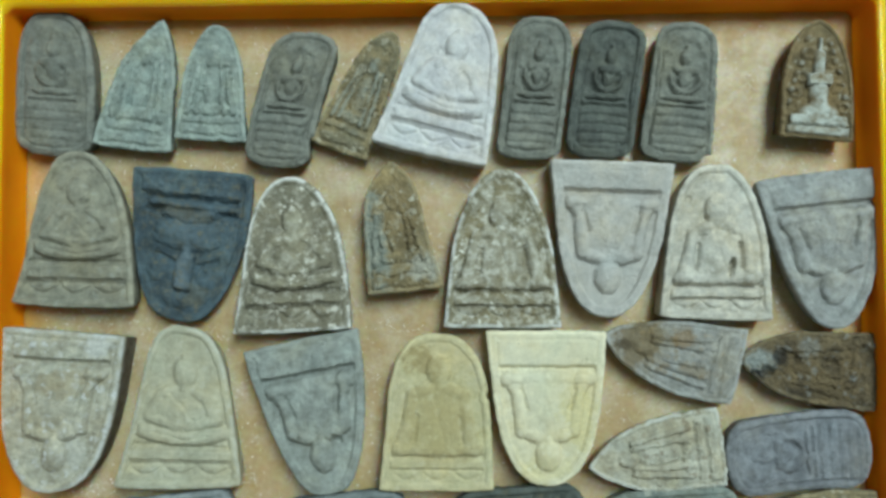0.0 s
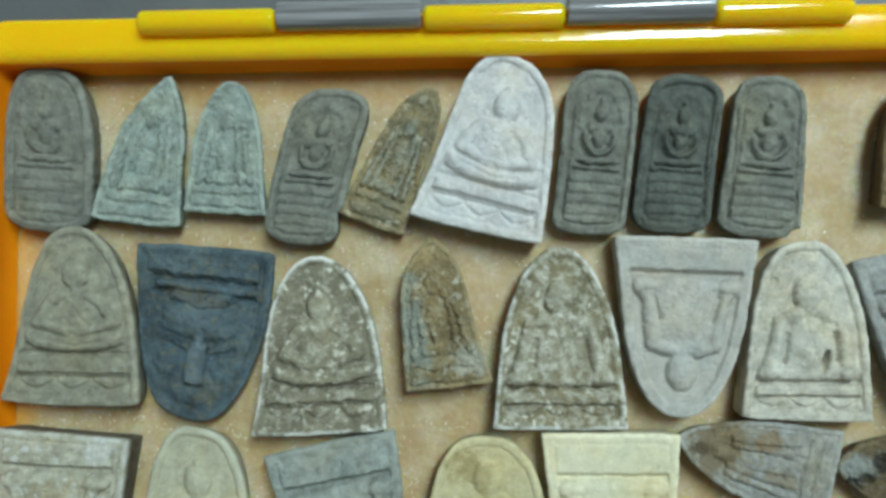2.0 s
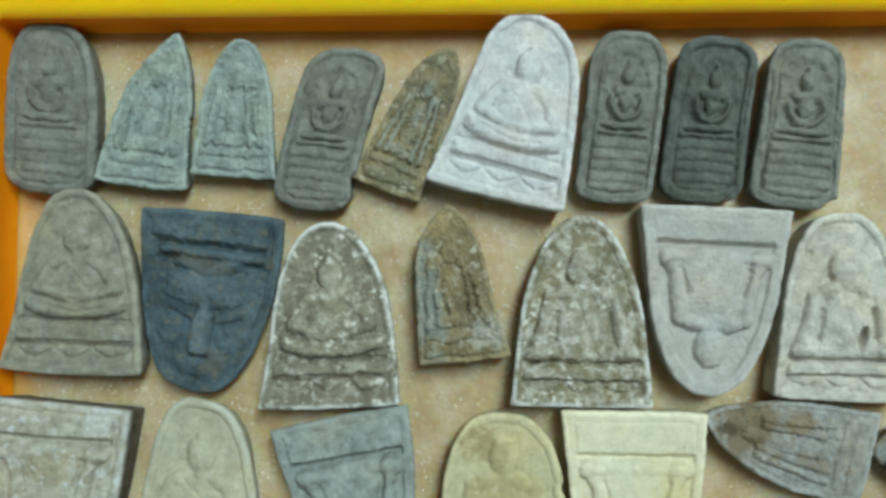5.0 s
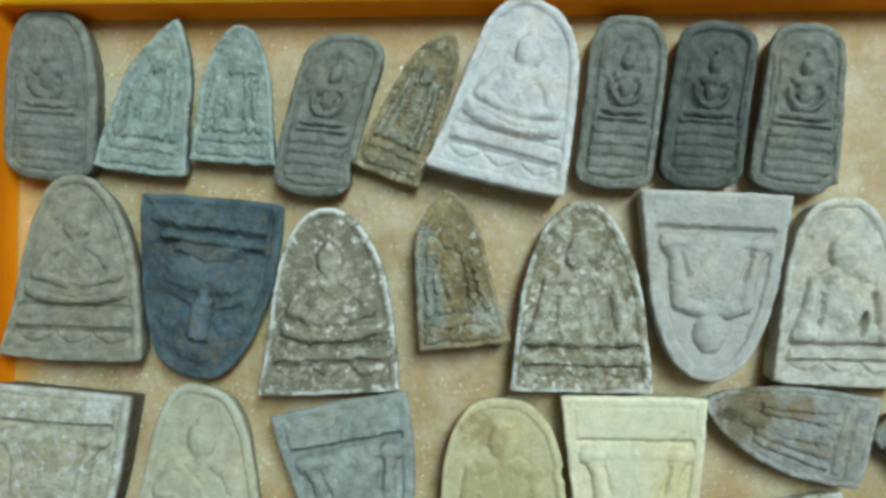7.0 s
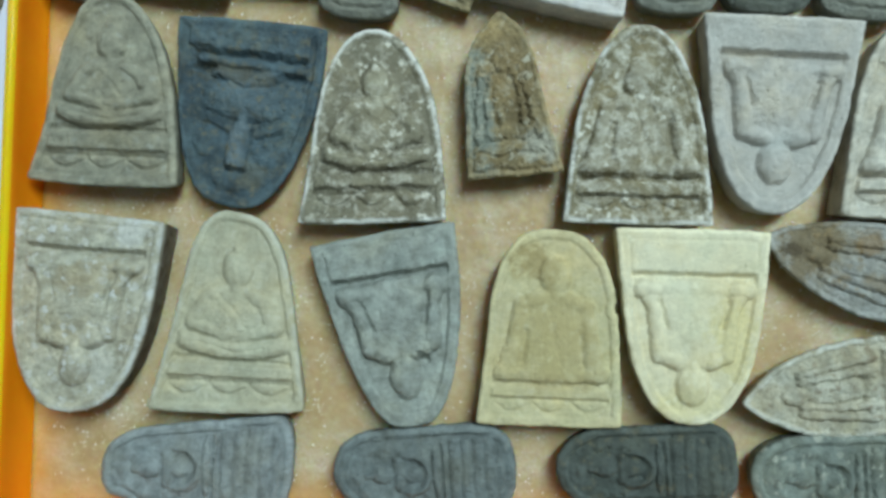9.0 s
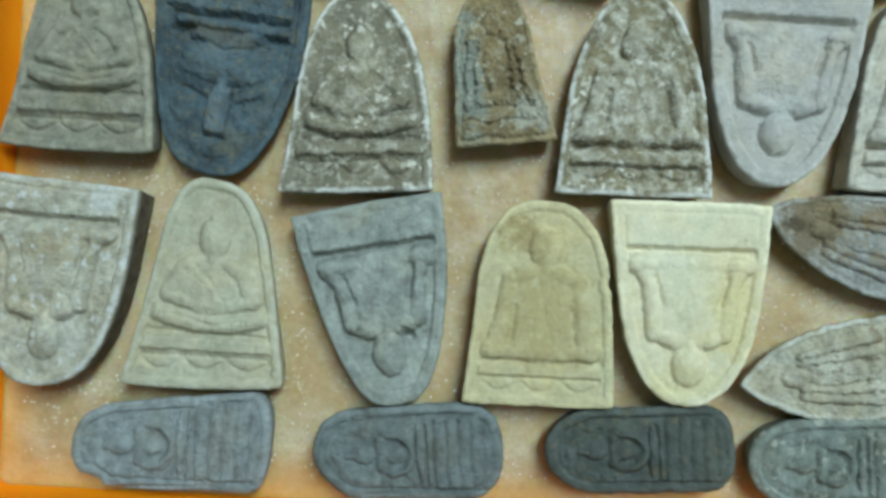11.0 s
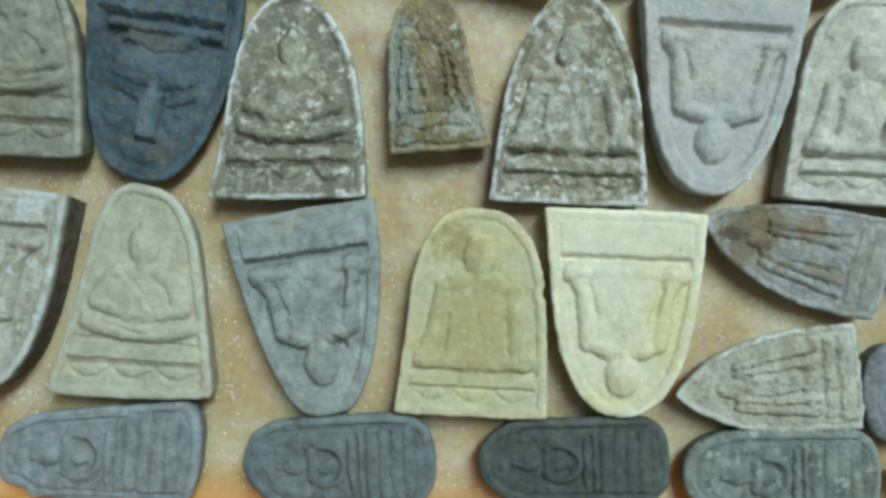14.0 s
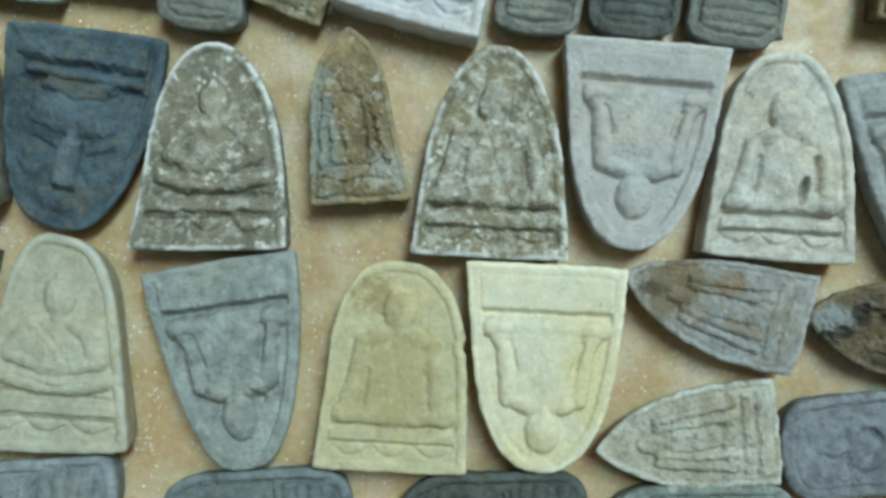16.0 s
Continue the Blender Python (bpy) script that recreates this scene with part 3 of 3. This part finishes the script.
def amulet(place, turn, b, s, h, material, label, cap, motif, v0=0.5, lean=0.0, foot=0.025, thick=6.6, border=1.3, recess=0.5, rough=0.27,
           edge=0.17, soft=0.3, strength=1.0, seed=0, lift=0.0, bow=0.0, skew=0.0, groove=0.12, tuck=1.5, warp=0.7, notch=(), dents=(), head=0.72, lap=0.335):
    """One pressed clay tablet lying on its back: sizes in millimetres, base centre at place, apex turned by turn degrees from +y."""
    rim = outline(b, s, v0, h, cap, lean, foot, bow, skew, AROUND)
    mid = np.array([lean * 0.4, 0.45 * h])
    ox, oy = 31.7 * seed, 12.9 * seed
    out = rim - mid
    out = out / np.linalg.norm(out, axis=1)[:, None]
    rim = rim + out * (edge * 2.4 * fbm(rim[:, 0] * 0.45 + ox, rim[:, 1] * 0.45 + oy, 4))[:, None]
    rim = rim - out * (edge * 1.6 * np.maximum(0, fbm(rim[:, 0] * 1.7 + oy, rim[:, 1] * 1.7 + ox, 3) - 0.05))[:, None]
    rim = rim - out * (edge * 2.0 * np.maximum(0, fbm(rim[:, 0] * 1.1 + 2 * ox, rim[:, 1] * 1.1 + 3 * oy, 2) - 0.10))[:, None]
    for dx, dy, r in dents:
        away = np.hypot(rim[:, 0] - dx, rim[:, 1] - dy)
        rim = rim - out * (0.55 * r * np.maximum(0, 1 - (away / r) ** 2))[:, None]
    shares = np.linspace(0, 1, INWARD + 1)[1:]
    top = (mid + shares[:, None, None] * (rim - mid)).reshape(-1, 2)
    top = np.concatenate([mid[None], top])
    X, Y = top[:, 0], top[:, 1]
    a, e = rim, np.roll(rim, -1, 0) - rim
    k = np.clip(((X[:, None] - a[:, 0]) * e[:, 0] + (Y[:, None] - a[:, 1]) * e[:, 1]) / (e ** 2).sum(1), 0, 1)
    d = np.sqrt(((X[:, None] - a[:, 0] - k * e[:, 0]) ** 2 + (Y[:, None] - a[:, 1] - k * e[:, 1]) ** 2).min(1))
    wob = 0.35 * fbm(X * 0.35 + ox, Y * 0.35 + oy, 3) + 0.28 * fbm(X * 1.2 + oy, Y * 1.2 + ox, 3)
    V = np.clip(Y / h, 0, 1)
    raised, cuts = MOTIFS[motif](X - lean * V ** 1.4 - bow * 4 * V * (1 - V) + wob * 1.2 * warp, Y - math.tan(radians(skew)) * X * (1 - V) + wob * 1.6 * warp, b / 2, h, head, lap)
    inner = step_up(d + wob, border, border + 0.55)
    height = -recess * inner + np.maximum(raised * strength * 1.5, 0) * inner + cuts * strength * 1.3
    height -= groove * np.exp(-((d + wob - border - 0.35) / 0.3) ** 2)
    height += rough * (1.6 * fbm(X * 0.28 + oy, Y * 0.28 + ox, 3) + 0.45 * fbm(X * 1.3 + ox, Y * 1.3 + oy, 3) + 0.55 * fbm(X * 3.4 + oy, Y * 3.4 + ox, 2))
    if rough > 0.3:
        height += 0.55 * rough * fbm(X * 3.1 + ox, Y * 3.1 + oy, 3)
    height -= soft * np.maximum(0, 1 - d / (soft * 2.2)) ** 2
    height -= 0.55 * edge * np.maximum(0, fbm(X * 0.9 + 3 * ox, Y * 0.9, 3) - 0.12) * 6 * (1 - step_up(d, 0.2, 1.2))
    for nx_, ny_, rx, ry, deep, lie in notch:
        height -= dome(X, Y, nx_ * b / 2, ny_ * h, rx * b / 2, ry * h, deep, lie)
    z = thick + height
    ring_z = z[-AROUND:]
    verts = [np.column_stack([X, Y, z])]
    for grow, share in ((soft * 0.35, 0.92), (soft * 0.3 - 0.1 * tuck, 0.76), (-0.42 * tuck, 0.45), (-0.75 * tuck, 0.2), (-tuck, 0.0)):
        w = 0.5 * edge * fbm(rim[:, 0] * 0.8 + ox + 5 * share, rim[:, 1] * 0.8 + oy + 9 * share, 3)
        verts.append(np.column_stack([rim + out * (grow + w)[:, None], np.maximum(ring_z * share, 0) + 0 * w]))
    verts = np.concatenate(verts)
    n = AROUND
    i = np.arange(n)
    j = (i + 1) % n
    faces = [[0, int(p) + 1, int(q) + 1] for p, q in zip(i, j)]
    for r in range(INWARD - 1 + 5):
        lo, hi = 1 + r * n, 1 + (r + 1) * n
        faces += np.stack([lo + i, hi + i, hi + j, lo + j], 1).tolist()
    faces.append((len(verts) - n + i[::-1]).tolist())
    pad = np.zeros(5 * n)
    ob = grid_object("amulet", (verts * 0.001).tolist(), faces, material,
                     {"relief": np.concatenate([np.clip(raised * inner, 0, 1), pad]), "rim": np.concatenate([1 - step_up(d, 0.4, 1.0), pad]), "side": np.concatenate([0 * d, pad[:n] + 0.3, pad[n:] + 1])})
    ob.matrix_world = pose(place[0] * 0.001, place[1] * 0.001, 0.0001 + lift * 0.001, 0, 0, turn)
    return tagged(ob, label, "amulet", "clay amulets in the tray")


M_ASH = clay("ash_grey_clay", (132, 132, 120), (115, 115, 104), (140, 140, 128), 0.35)
M_SOOT = clay("sooty_clay", (100, 103, 94), (82, 85, 79), (120, 118, 105), 0.2)
M_PALE_GREEN = clay("pale_green_clay", (156, 164, 152), (138, 147, 138), (184, 188, 176), 0.5)
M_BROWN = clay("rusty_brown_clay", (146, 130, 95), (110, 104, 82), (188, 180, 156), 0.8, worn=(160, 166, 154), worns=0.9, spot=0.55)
M_WHITE = clay("chalky_white_clay", (216, 211, 204), (202, 198, 196), (224, 219, 204), 0.4, mottle=0.4, blot=110)
M_SHARD = clay("flaking_brown_and_teal_clay", (156, 138, 100), (120, 108, 80), (196, 190, 168), 0.7, spot=0.55, stains=((-6.0, 13.0, 3.6, 14.0, (146, 152, 140), 0.85), (1.5, 17.0, 4.0, 9.0, (132, 110, 72), 0.45), (4.5, 5.0, 4.0, 3.5, (186, 184, 168), 0.7)))
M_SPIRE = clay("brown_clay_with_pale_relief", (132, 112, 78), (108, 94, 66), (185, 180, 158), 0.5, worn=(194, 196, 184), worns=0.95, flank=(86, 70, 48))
M_OLIVE = clay("olive_grey_clay", (154, 149, 129), (136, 132, 114), (170, 170, 158), 0.4)
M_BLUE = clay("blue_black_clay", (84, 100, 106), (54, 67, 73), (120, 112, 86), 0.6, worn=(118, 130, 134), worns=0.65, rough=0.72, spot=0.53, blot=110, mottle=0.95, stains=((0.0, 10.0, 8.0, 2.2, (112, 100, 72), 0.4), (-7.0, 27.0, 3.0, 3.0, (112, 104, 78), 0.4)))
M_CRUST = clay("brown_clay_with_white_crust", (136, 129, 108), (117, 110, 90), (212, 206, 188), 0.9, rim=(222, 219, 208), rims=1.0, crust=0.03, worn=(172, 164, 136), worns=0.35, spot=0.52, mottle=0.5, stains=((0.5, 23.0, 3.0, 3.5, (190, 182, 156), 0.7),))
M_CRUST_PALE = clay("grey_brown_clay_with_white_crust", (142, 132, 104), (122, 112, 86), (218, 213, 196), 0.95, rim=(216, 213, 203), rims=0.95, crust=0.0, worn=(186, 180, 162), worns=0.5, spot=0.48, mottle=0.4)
M_STONE = clay("stone_grey_clay", (191, 186, 176), (179, 174, 164), (188, 184, 172), 0.4, mottle=0.35, blot=110)
M_CREAM_GREY = clay("cream_grey_clay", (204, 197, 181), (190, 183, 166), (206, 203, 190), 0.5)
M_STEEL = clay("steel_grey_clay", (158, 161, 151), (140, 143, 134), (162, 164, 156), 0.4, rim=(166, 170, 160), rims=0.45)
M_LAVENDER = clay("lavender_grey_clay", (166, 165, 158), (149, 148, 142), (168, 166, 164), 0.4, rim=(170, 170, 168), rims=0.45)
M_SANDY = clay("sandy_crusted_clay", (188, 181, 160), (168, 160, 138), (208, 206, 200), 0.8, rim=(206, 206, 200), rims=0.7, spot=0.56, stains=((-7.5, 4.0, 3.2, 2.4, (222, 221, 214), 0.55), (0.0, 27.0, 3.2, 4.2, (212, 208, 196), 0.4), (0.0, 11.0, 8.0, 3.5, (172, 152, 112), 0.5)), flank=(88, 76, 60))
M_BUFF = clay("buff_clay", (184, 178, 152), (174, 167, 140), (198, 194, 174), 0.4, rim=(200, 200, 186), rims=0.4, mottle=0.4, grain=0.6)
M_MUSTARD = clay("mustard_buff_clay", (192, 180, 138), (196, 184, 146), (206, 198, 168), 0.3, worn=(168, 152, 106), worns=0.6, mottle=0.35, grain=0.5, stains=((0.0, 16.0, 9.0, 10.5, (180, 163, 110), 0.65), (-3.5, 27.5, 4.0, 3.2, (158, 136, 84), 0.7), (0.0, 7.0, 8.0, 1.8, (176, 160, 116), 0.5)))
M_IVORY = clay("ivory_yellow_clay", (217, 208, 177), (208, 197, 160), (224, 218, 190), 0.4, grain=0.4, mottle=0.25, blot=90, stains=((-6.5, 19.0, 4.5, 8.0, (216, 200, 140), 0.6), (2.0, 30.0, 7.0, 3.0, (214, 202, 150), 0.5)))
M_RUST_GREY = clay("grey_clay_with_rust", (162, 160, 153), (142, 138, 126), (156, 130, 88), 0.4, blot=110, stains=((0.5, 23.0, 8.0, 7.0, (126, 106, 68), 0.75), (3.5, 13.5, 2.5, 2.5, (146, 116, 70), 0.6), (-3.0, 9.0, 1.6, 5.0, (140, 118, 80), 0.5), (-1.0, 26.0, 1.5, 2.0, (74, 62, 44), 0.7)))
# the near-black stains paint the dark inside cracks and cavities
M_DARK_BROWN = clay("dark_brown_clay", (118, 102, 74), (80, 69, 51), (150, 152, 146), 0.5, spot=0.62, stains=((1.0, 26.0, 3.0, 4.0, (162, 168, 162), 0.75), (5.0, 15.0, 2.0, 3.0, (150, 148, 138), 0.5), (-1.5, 26.0, 1.4, 3.0, (28, 25, 20), 0.95), (2.5, 21.5, 2.4, 1.6, (36, 31, 24), 0.85), (-5.0, 14.0, 1.4, 6.0, (46, 38, 28), 0.7), (-3.0, 12.0, 4.0, 5.0, (126, 108, 76), 0.5)))
M_PUTTY = clay("putty_clay", (188, 183, 164), (166, 156, 130), (120, 98, 72), 0.6, rim=(214, 212, 200), rims=0.7)
M_SLATE = clay("slate_grey_clay", (136, 137, 138), (120, 121, 123), (140, 140, 138), 0.3)
M_BLUE_GREY = clay("blue_grey_clay", (140, 145, 143), (126, 130, 128), (150, 152, 148), 0.3)
M_DULL = clay("dull_teal_grey_clay", (117, 123, 120), (103, 108, 105), (138, 140, 132), 0.3)
M_MOSS = clay("mossy_grey_clay", (88, 93, 87), (76, 80, 72), (122, 112, 86), 0.4)
M_LICHEN = clay("pale_teal_clay", (132, 139, 130), (106, 111, 101), (172, 172, 156), 0.8, rim=(160, 166, 154), rims=0.5, spot=0.56)

TABLET = dict(cap=ROUND, motif="steps", foot=0.19, thick=5.8, soft=0.7, edge=0.22, recess=0.3, v0=0.8, tuck=0.7, warp=0.9, rough=0.32, border=1.25, groove=0.4)
LEAF = dict(cap=POINTED, motif="folds", thick=5.2, border=0.6, recess=0.12, rough=0.5, edge=0.3, warp=1.7, strength=0.85)

# far row, under the hinge
amulet((-86.3, 22.3), -7.5, 17.2, 18.5, 32.4, material=M_ASH, label="worn dark grey rounded clay amulet on foam", seed=1, strength=0.7, lean=-4.3, bow=-0.5, skew=3.6, **{**TABLET, "cap": (0.31, 2.62, 3.17), "foot": 0.17})
amulet((-68.9, 23.5), -12.8, 18.0, 14.2, 30.3, material=M_PALE_GREEN, label="pale green-grey pointed clay amulet with blurred relief", seed=2, lean=0.3, bow=-0.8, skew=6.5, **{**LEAF, "cap": (0.47, 2.16, 1.20), "foot": 0.03})
amulet((-51.0, 25.3), -1.4, 16.4, 13.9, 26.2, material=M_PALE_GREEN, label="pale green-grey pointed clay amulet beside another", seed=3, notch=((0.4, 0.62, 0.12, 0.03, 0.7, 0), (-0.3, 0.4, 0.1, 0.03, 0.5, 60)), lean=0.8, bow=-0.2, skew=-2.7, **{**LEAF, "cap": (0.41, 2.31, 2.15), "foot": 0.01})
amulet((-36.1, 19.3), -5.7, 14.6, 14.9, 30.8, material=M_ASH, label="dark grey rounded clay amulet lying askew", seed=4, dents=((7.6, 5.0, 2.6),), lean=4.5, bow=-0.4, skew=-0.8, **{**TABLET, "cap": (0.80, 2.79, 2.44), "foot": 0.14})
amulet((-22.3, 22.9), -24.3, 13.5, 10.7, 29.7, material=M_BROWN, label="crumbling rusty brown clay amulet, narrow and pointed", seed=5, lean=0.2, bow=-0.4, skew=2.9, **{**LEAF, "thick": 4.6, "rough": 0.95, "cap": (0.67, 2.35, 1.64), "foot": 0.01})
amulet((-2.2, 21.3), -21.7, 25.6, 21.1, 34.2, material=M_WHITE, label="chalky white arched clay amulet with raised relief", motif="seated", seed=6, head=0.715, lap=0.335, strength=1.0, tuck=0.3, thick=8.0, lean=-4.3, bow=0.1, skew=8.3, cap=(0.66, 2.59, 2.33), foot=0.02)
amulet((19.7, 20.7), -5.1, 13.9, 14.0, 31.9, material=M_ASH, label="dark grey rounded clay amulet with stepped relief", seed=7, lean=1.0, bow=0.4, skew=0.4, **{**TABLET, "cap": (0.76, 2.62, 2.44), "foot": 0.09})
amulet((35.6, 20.7), -7.5, 14.8, 14.4, 30.8, material=M_SOOT, label="nearly black rounded clay amulet with stepped relief", seed=8, notch=((0.0, 0.60, 0.12, 0.02, 0.5, 0), (0.62, 0.70, 0.08, 0.05, 0.5, 10)), lean=0.5, bow=-0.3, skew=3.4, **{**TABLET, "recess": 0.75, "border": 1.5, "cap": (0.80, 3.37, 2.41), "foot": 0.14})
amulet((52.2, 19.8), -5.8, 15.9, 13.7, 31.1, material=M_ASH, label="dark grey rounded clay amulet with stepped relief", seed=9, dents=((7.4, 0.6, 1.8),), lean=0.6, bow=0.2, skew=-0.4, **{**TABLET, "cap": (0.80, 2.62, 2.68), "foot": 0.11})
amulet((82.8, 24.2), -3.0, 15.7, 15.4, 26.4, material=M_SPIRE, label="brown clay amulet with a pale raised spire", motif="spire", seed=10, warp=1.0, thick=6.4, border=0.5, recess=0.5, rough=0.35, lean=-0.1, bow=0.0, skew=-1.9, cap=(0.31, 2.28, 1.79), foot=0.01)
# second row
amulet((-80.9, -11.7), 1.1, 27.4, 21.9, 34.6, material=M_OLIVE, label="olive grey arched clay amulet with worn relief", motif="seated", seed=11, head=0.735, lap=0.36, strength=1.15, lean=0.9, bow=1.4, skew=-3.3, cap=(0.50, 2.25, 2.54), foot=0.03)
amulet((-54.9, 18.9), 166.8, 27.3, 26.1, 33.7, material=M_BLUE, label="blue-black arched clay amulet lying upside down", motif="ridge", seed=12, strength=1.1, rough=0.4, warp=1.6, border=1.6, thick=4.6, lean=-3.7, bow=-1.4, skew=8.3, cap=(0.14, 2.08, 2.78), foot=0.02)
amulet((-32.2, -17.5), -0.5, 26.1, 22.1, 34.2, material=M_CRUST, label="brown arched clay amulet with white crusted edge", motif="seated", seed=13, warp=1.6, tuck=0.8, rough=0.4, strength=1.15, recess=0.35, lean=-0.8, bow=0.6, skew=3.0, cap=(0.40, 2.62, 2.26), foot=0.02)
amulet((-7.0, -8.6), 8.3, 16.8, 13.5, 28.8, material=M_SHARD, label="small rusty brown pointed clay amulet standing apart", seed=14, lean=0.5, bow=-0.7, skew=-2.4, **{**LEAF, "warp": 3.4, "rough": 0.8, "thick": 6.6, "cap": (0.63, 2.38, 1.48), "foot": 0.01})
amulet((13.9, -16.7), 0.4, 25.6, 22.2, 34.6, material=M_CRUST_PALE, label="grey-brown arched clay amulet with white crumbs", motif="robed", seed=15, strength=1.2, head=0.725, lap=0.285, warp=1.2, tuck=0.6, rough=0.4, recess=0.4, lean=0.4, bow=0.1, skew=-0.8, cap=(0.38, 2.04, 2.37), foot=0.01)
amulet((38.4, 19.7), 175.6, 27.2, 22.7, 34.1, material=M_STONE, label="stone grey arched clay amulet lying upside down", motif="shield", seed=16, head=0.745, lap=0.275, tuck=0.4, border=1.9, recess=0.7, strength=1.15, lean=-0.4, bow=-0.2, skew=2.0, cap=(0.39, 2.65, 2.37), foot=0.01)
amulet((60.0, -15.1), 5.8, 24.0, 21.9, 33.5, material=M_CREAM_GREY, label="cream grey arched clay amulet with bold relief", motif="robed", seed=17, strength=1.25, head=0.715, lap=0.275, notch=((0.36, 0.32, 0.075, 0.075, 2.6, -20), (-0.2, 0.8, 0.05, 0.02, 0.5, 30)), tuck=0.4, recess=0.6, lean=3.4, bow=1.1, skew=-8.0, cap=(0.32, 2.21, 2.85), foot=0.02)
amulet((82.8, 16.8), -173.8, 27.8, 22.5, 34.1, material=M_LAVENDER, label="lavender-grey arched clay amulet lying upside down", motif="shield", seed=18, head=0.735, lap=0.29, border=1.7, lean=0.4, bow=-0.4, skew=-0.3, cap=(0.19, 2.64, 2.32), foot=0.03)
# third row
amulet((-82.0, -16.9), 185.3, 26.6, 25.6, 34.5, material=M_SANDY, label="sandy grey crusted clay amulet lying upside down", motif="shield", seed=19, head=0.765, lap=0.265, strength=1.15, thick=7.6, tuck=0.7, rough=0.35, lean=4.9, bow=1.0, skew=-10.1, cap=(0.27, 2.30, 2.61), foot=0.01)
amulet((-57.3, -51.3), -10.3, 27.6, 21.2, 35.0, material=M_BUFF, label="buff arched clay amulet with smooth relief", motif="seated", seed=20, head=0.725, lap=0.335, dents=((13.0, 1.0, 2.0),), strength=0.95, lean=-4.5, bow=0.1, skew=10.9, cap=(0.65, 2.96, 2.91), foot=0.03)
amulet((-30.6, -19.1), -170.5, 26.1, 22.8, 34.2, material=M_STEEL, label="steel grey arched clay amulet lying upside down", motif="shield", seed=21, strength=1.25, head=0.745, lap=0.30, warp=1.1, notch=((-0.34, 0.66, 0.07, 0.045, 1.3, 35), (0.5, 0.5, 0.04, 0.06, 0.6, 10)), thick=5.4, border=1.7, recess=0.6, lean=-1.0, bow=-0.5, skew=1.8, cap=(0.19, 1.78, 3.20), foot=0.01)
amulet((-0.7, -51.7), -2.8, 24.8, 22.3, 33.8, material=M_MUSTARD, label="mustard buff arched clay amulet with stained relief", motif="robed", seed=22, head=0.765, lap=0.27, dents=((11.0, 21.0, 1.3),), notch=((0.86, 0.66, 0.10, 0.05, 1.0, 20),), tuck=0.8, recess=0.35, rough=0.14, strength=0.62, lean=-1.1, bow=0.1, skew=3.0, cap=(0.58, 2.09, 2.77), foot=0.01)
amulet((23.3, -17.3), -179.2, 26.2, 23.0, 33.3, material=M_IVORY, label="ivory yellow arched clay amulet lying upside down", motif="shield", seed=23, head=0.80, lap=0.315, tuck=0.6, border=1.6, rough=0.12, strength=0.85, lean=0.3, bow=-0.1, skew=-1.2, cap=(0.36, 2.67, 2.32), foot=0.01)
amulet((65.7, -25.5), 76.5, 16.8, 16.3, 30.2, material=M_RUST_GREY, label="grey and rust leaf-shaped clay amulet on its side", seed=24, lean=0.0, bow=-0.9, skew=-0.6, **{**LEAF, "warp": 1.5, "strength": 0.7, "rough": 0.4, "cap": (0.38, 1.40, 1.68), "foot": 0.01})
amulet((95.3, -26.7), 87.3, 17.0, 15.4, 30.0, material=M_DARK_BROWN, label="dark brown broken leaf-shaped clay amulet", seed=25, notch=((-0.1, 0.8, 0.16, 0.05, 1.6, 20), (0.5, 0.12, 0.2, 0.06, 1.2, 0), (0.3, 0.62, 0.2, 0.03, 1.0, 50)), lean=1.6, bow=-0.1, skew=-1.9, **{**LEAF, "warp": 4.0, "strength": 0.55, "rough": 0.9, "cap": (0.46, 2.29, 1.20), "foot": 0.02})
amulet((61.6, -42.4), 97.0, 17.0, 16.2, 29.6, material=M_PUTTY, label="putty coloured leaf-shaped clay amulet on its side", seed=26, lean=-1.0, bow=0.1, skew=-0.1, **{**LEAF, "cap": (0.26, 2.52, 1.20), "foot": 0.02})
amulet((93.0, -43.1), 97.3, 16.6, 16.0, 30.9, material=M_SLATE, label="slate grey rounded clay amulet turned sideways", seed=27, strength=0.6, lean=0.7, bow=1.2, skew=-6.0, **{**TABLET, "cap": (0.80, 2.57, 2.33), "foot": 0.21})
# near row
amulet((-45.2, -60.0), 90.6, 17.4, 14.1, 34.2, material=M_BLUE_GREY, label="blue-grey rounded clay amulet turned sideways", seed=28, dents=((-8.0, 31.0, 2.5),), strength=0.75, lean=-1.8, bow=-0.2, skew=-2.3, **{**TABLET, "cap": (0.71, 2.78, 2.20), "foot": 0.12})
amulet((-6.1, -59.5), 104.0, 16.1, 14.7, 31.2, material=M_DULL, label="teal-grey rounded clay amulet turned sideways", seed=29, strength=0.75, lean=5.1, bow=0.8, skew=-11.3, **{**TABLET, "cap": (0.75, 2.41, 1.64), "foot": 0.28})
amulet((31.7, -57.3), 93.9, 13.9, 13.7, 30.6, material=M_MOSS, label="dark mossy grey rounded clay amulet turned sideways", seed=30, strength=0.75, **TABLET)
amulet((65.1, -58.1), 93.3, 14.5, 14.2, 30.9, material=M_LICHEN, label="pale teal rounded clay amulet turned sideways", seed=31, strength=0.75, **TABLET)
amulet((94.0, -59.5), 88.0, 15.0, 14.6, 26.8, material=M_BROWN, label="beige-brown clay amulet in the tray's corner", seed=32, **LEAF)
# outside the tray, on the paper
amulet((-116.3, 22.0), -2.0, 15.0, 13.0, 26.0, material=M_BROWN, label="brown clay amulet on the white paper", seed=33, lift=GROUND * 1000 + 0.6, **TABLET)
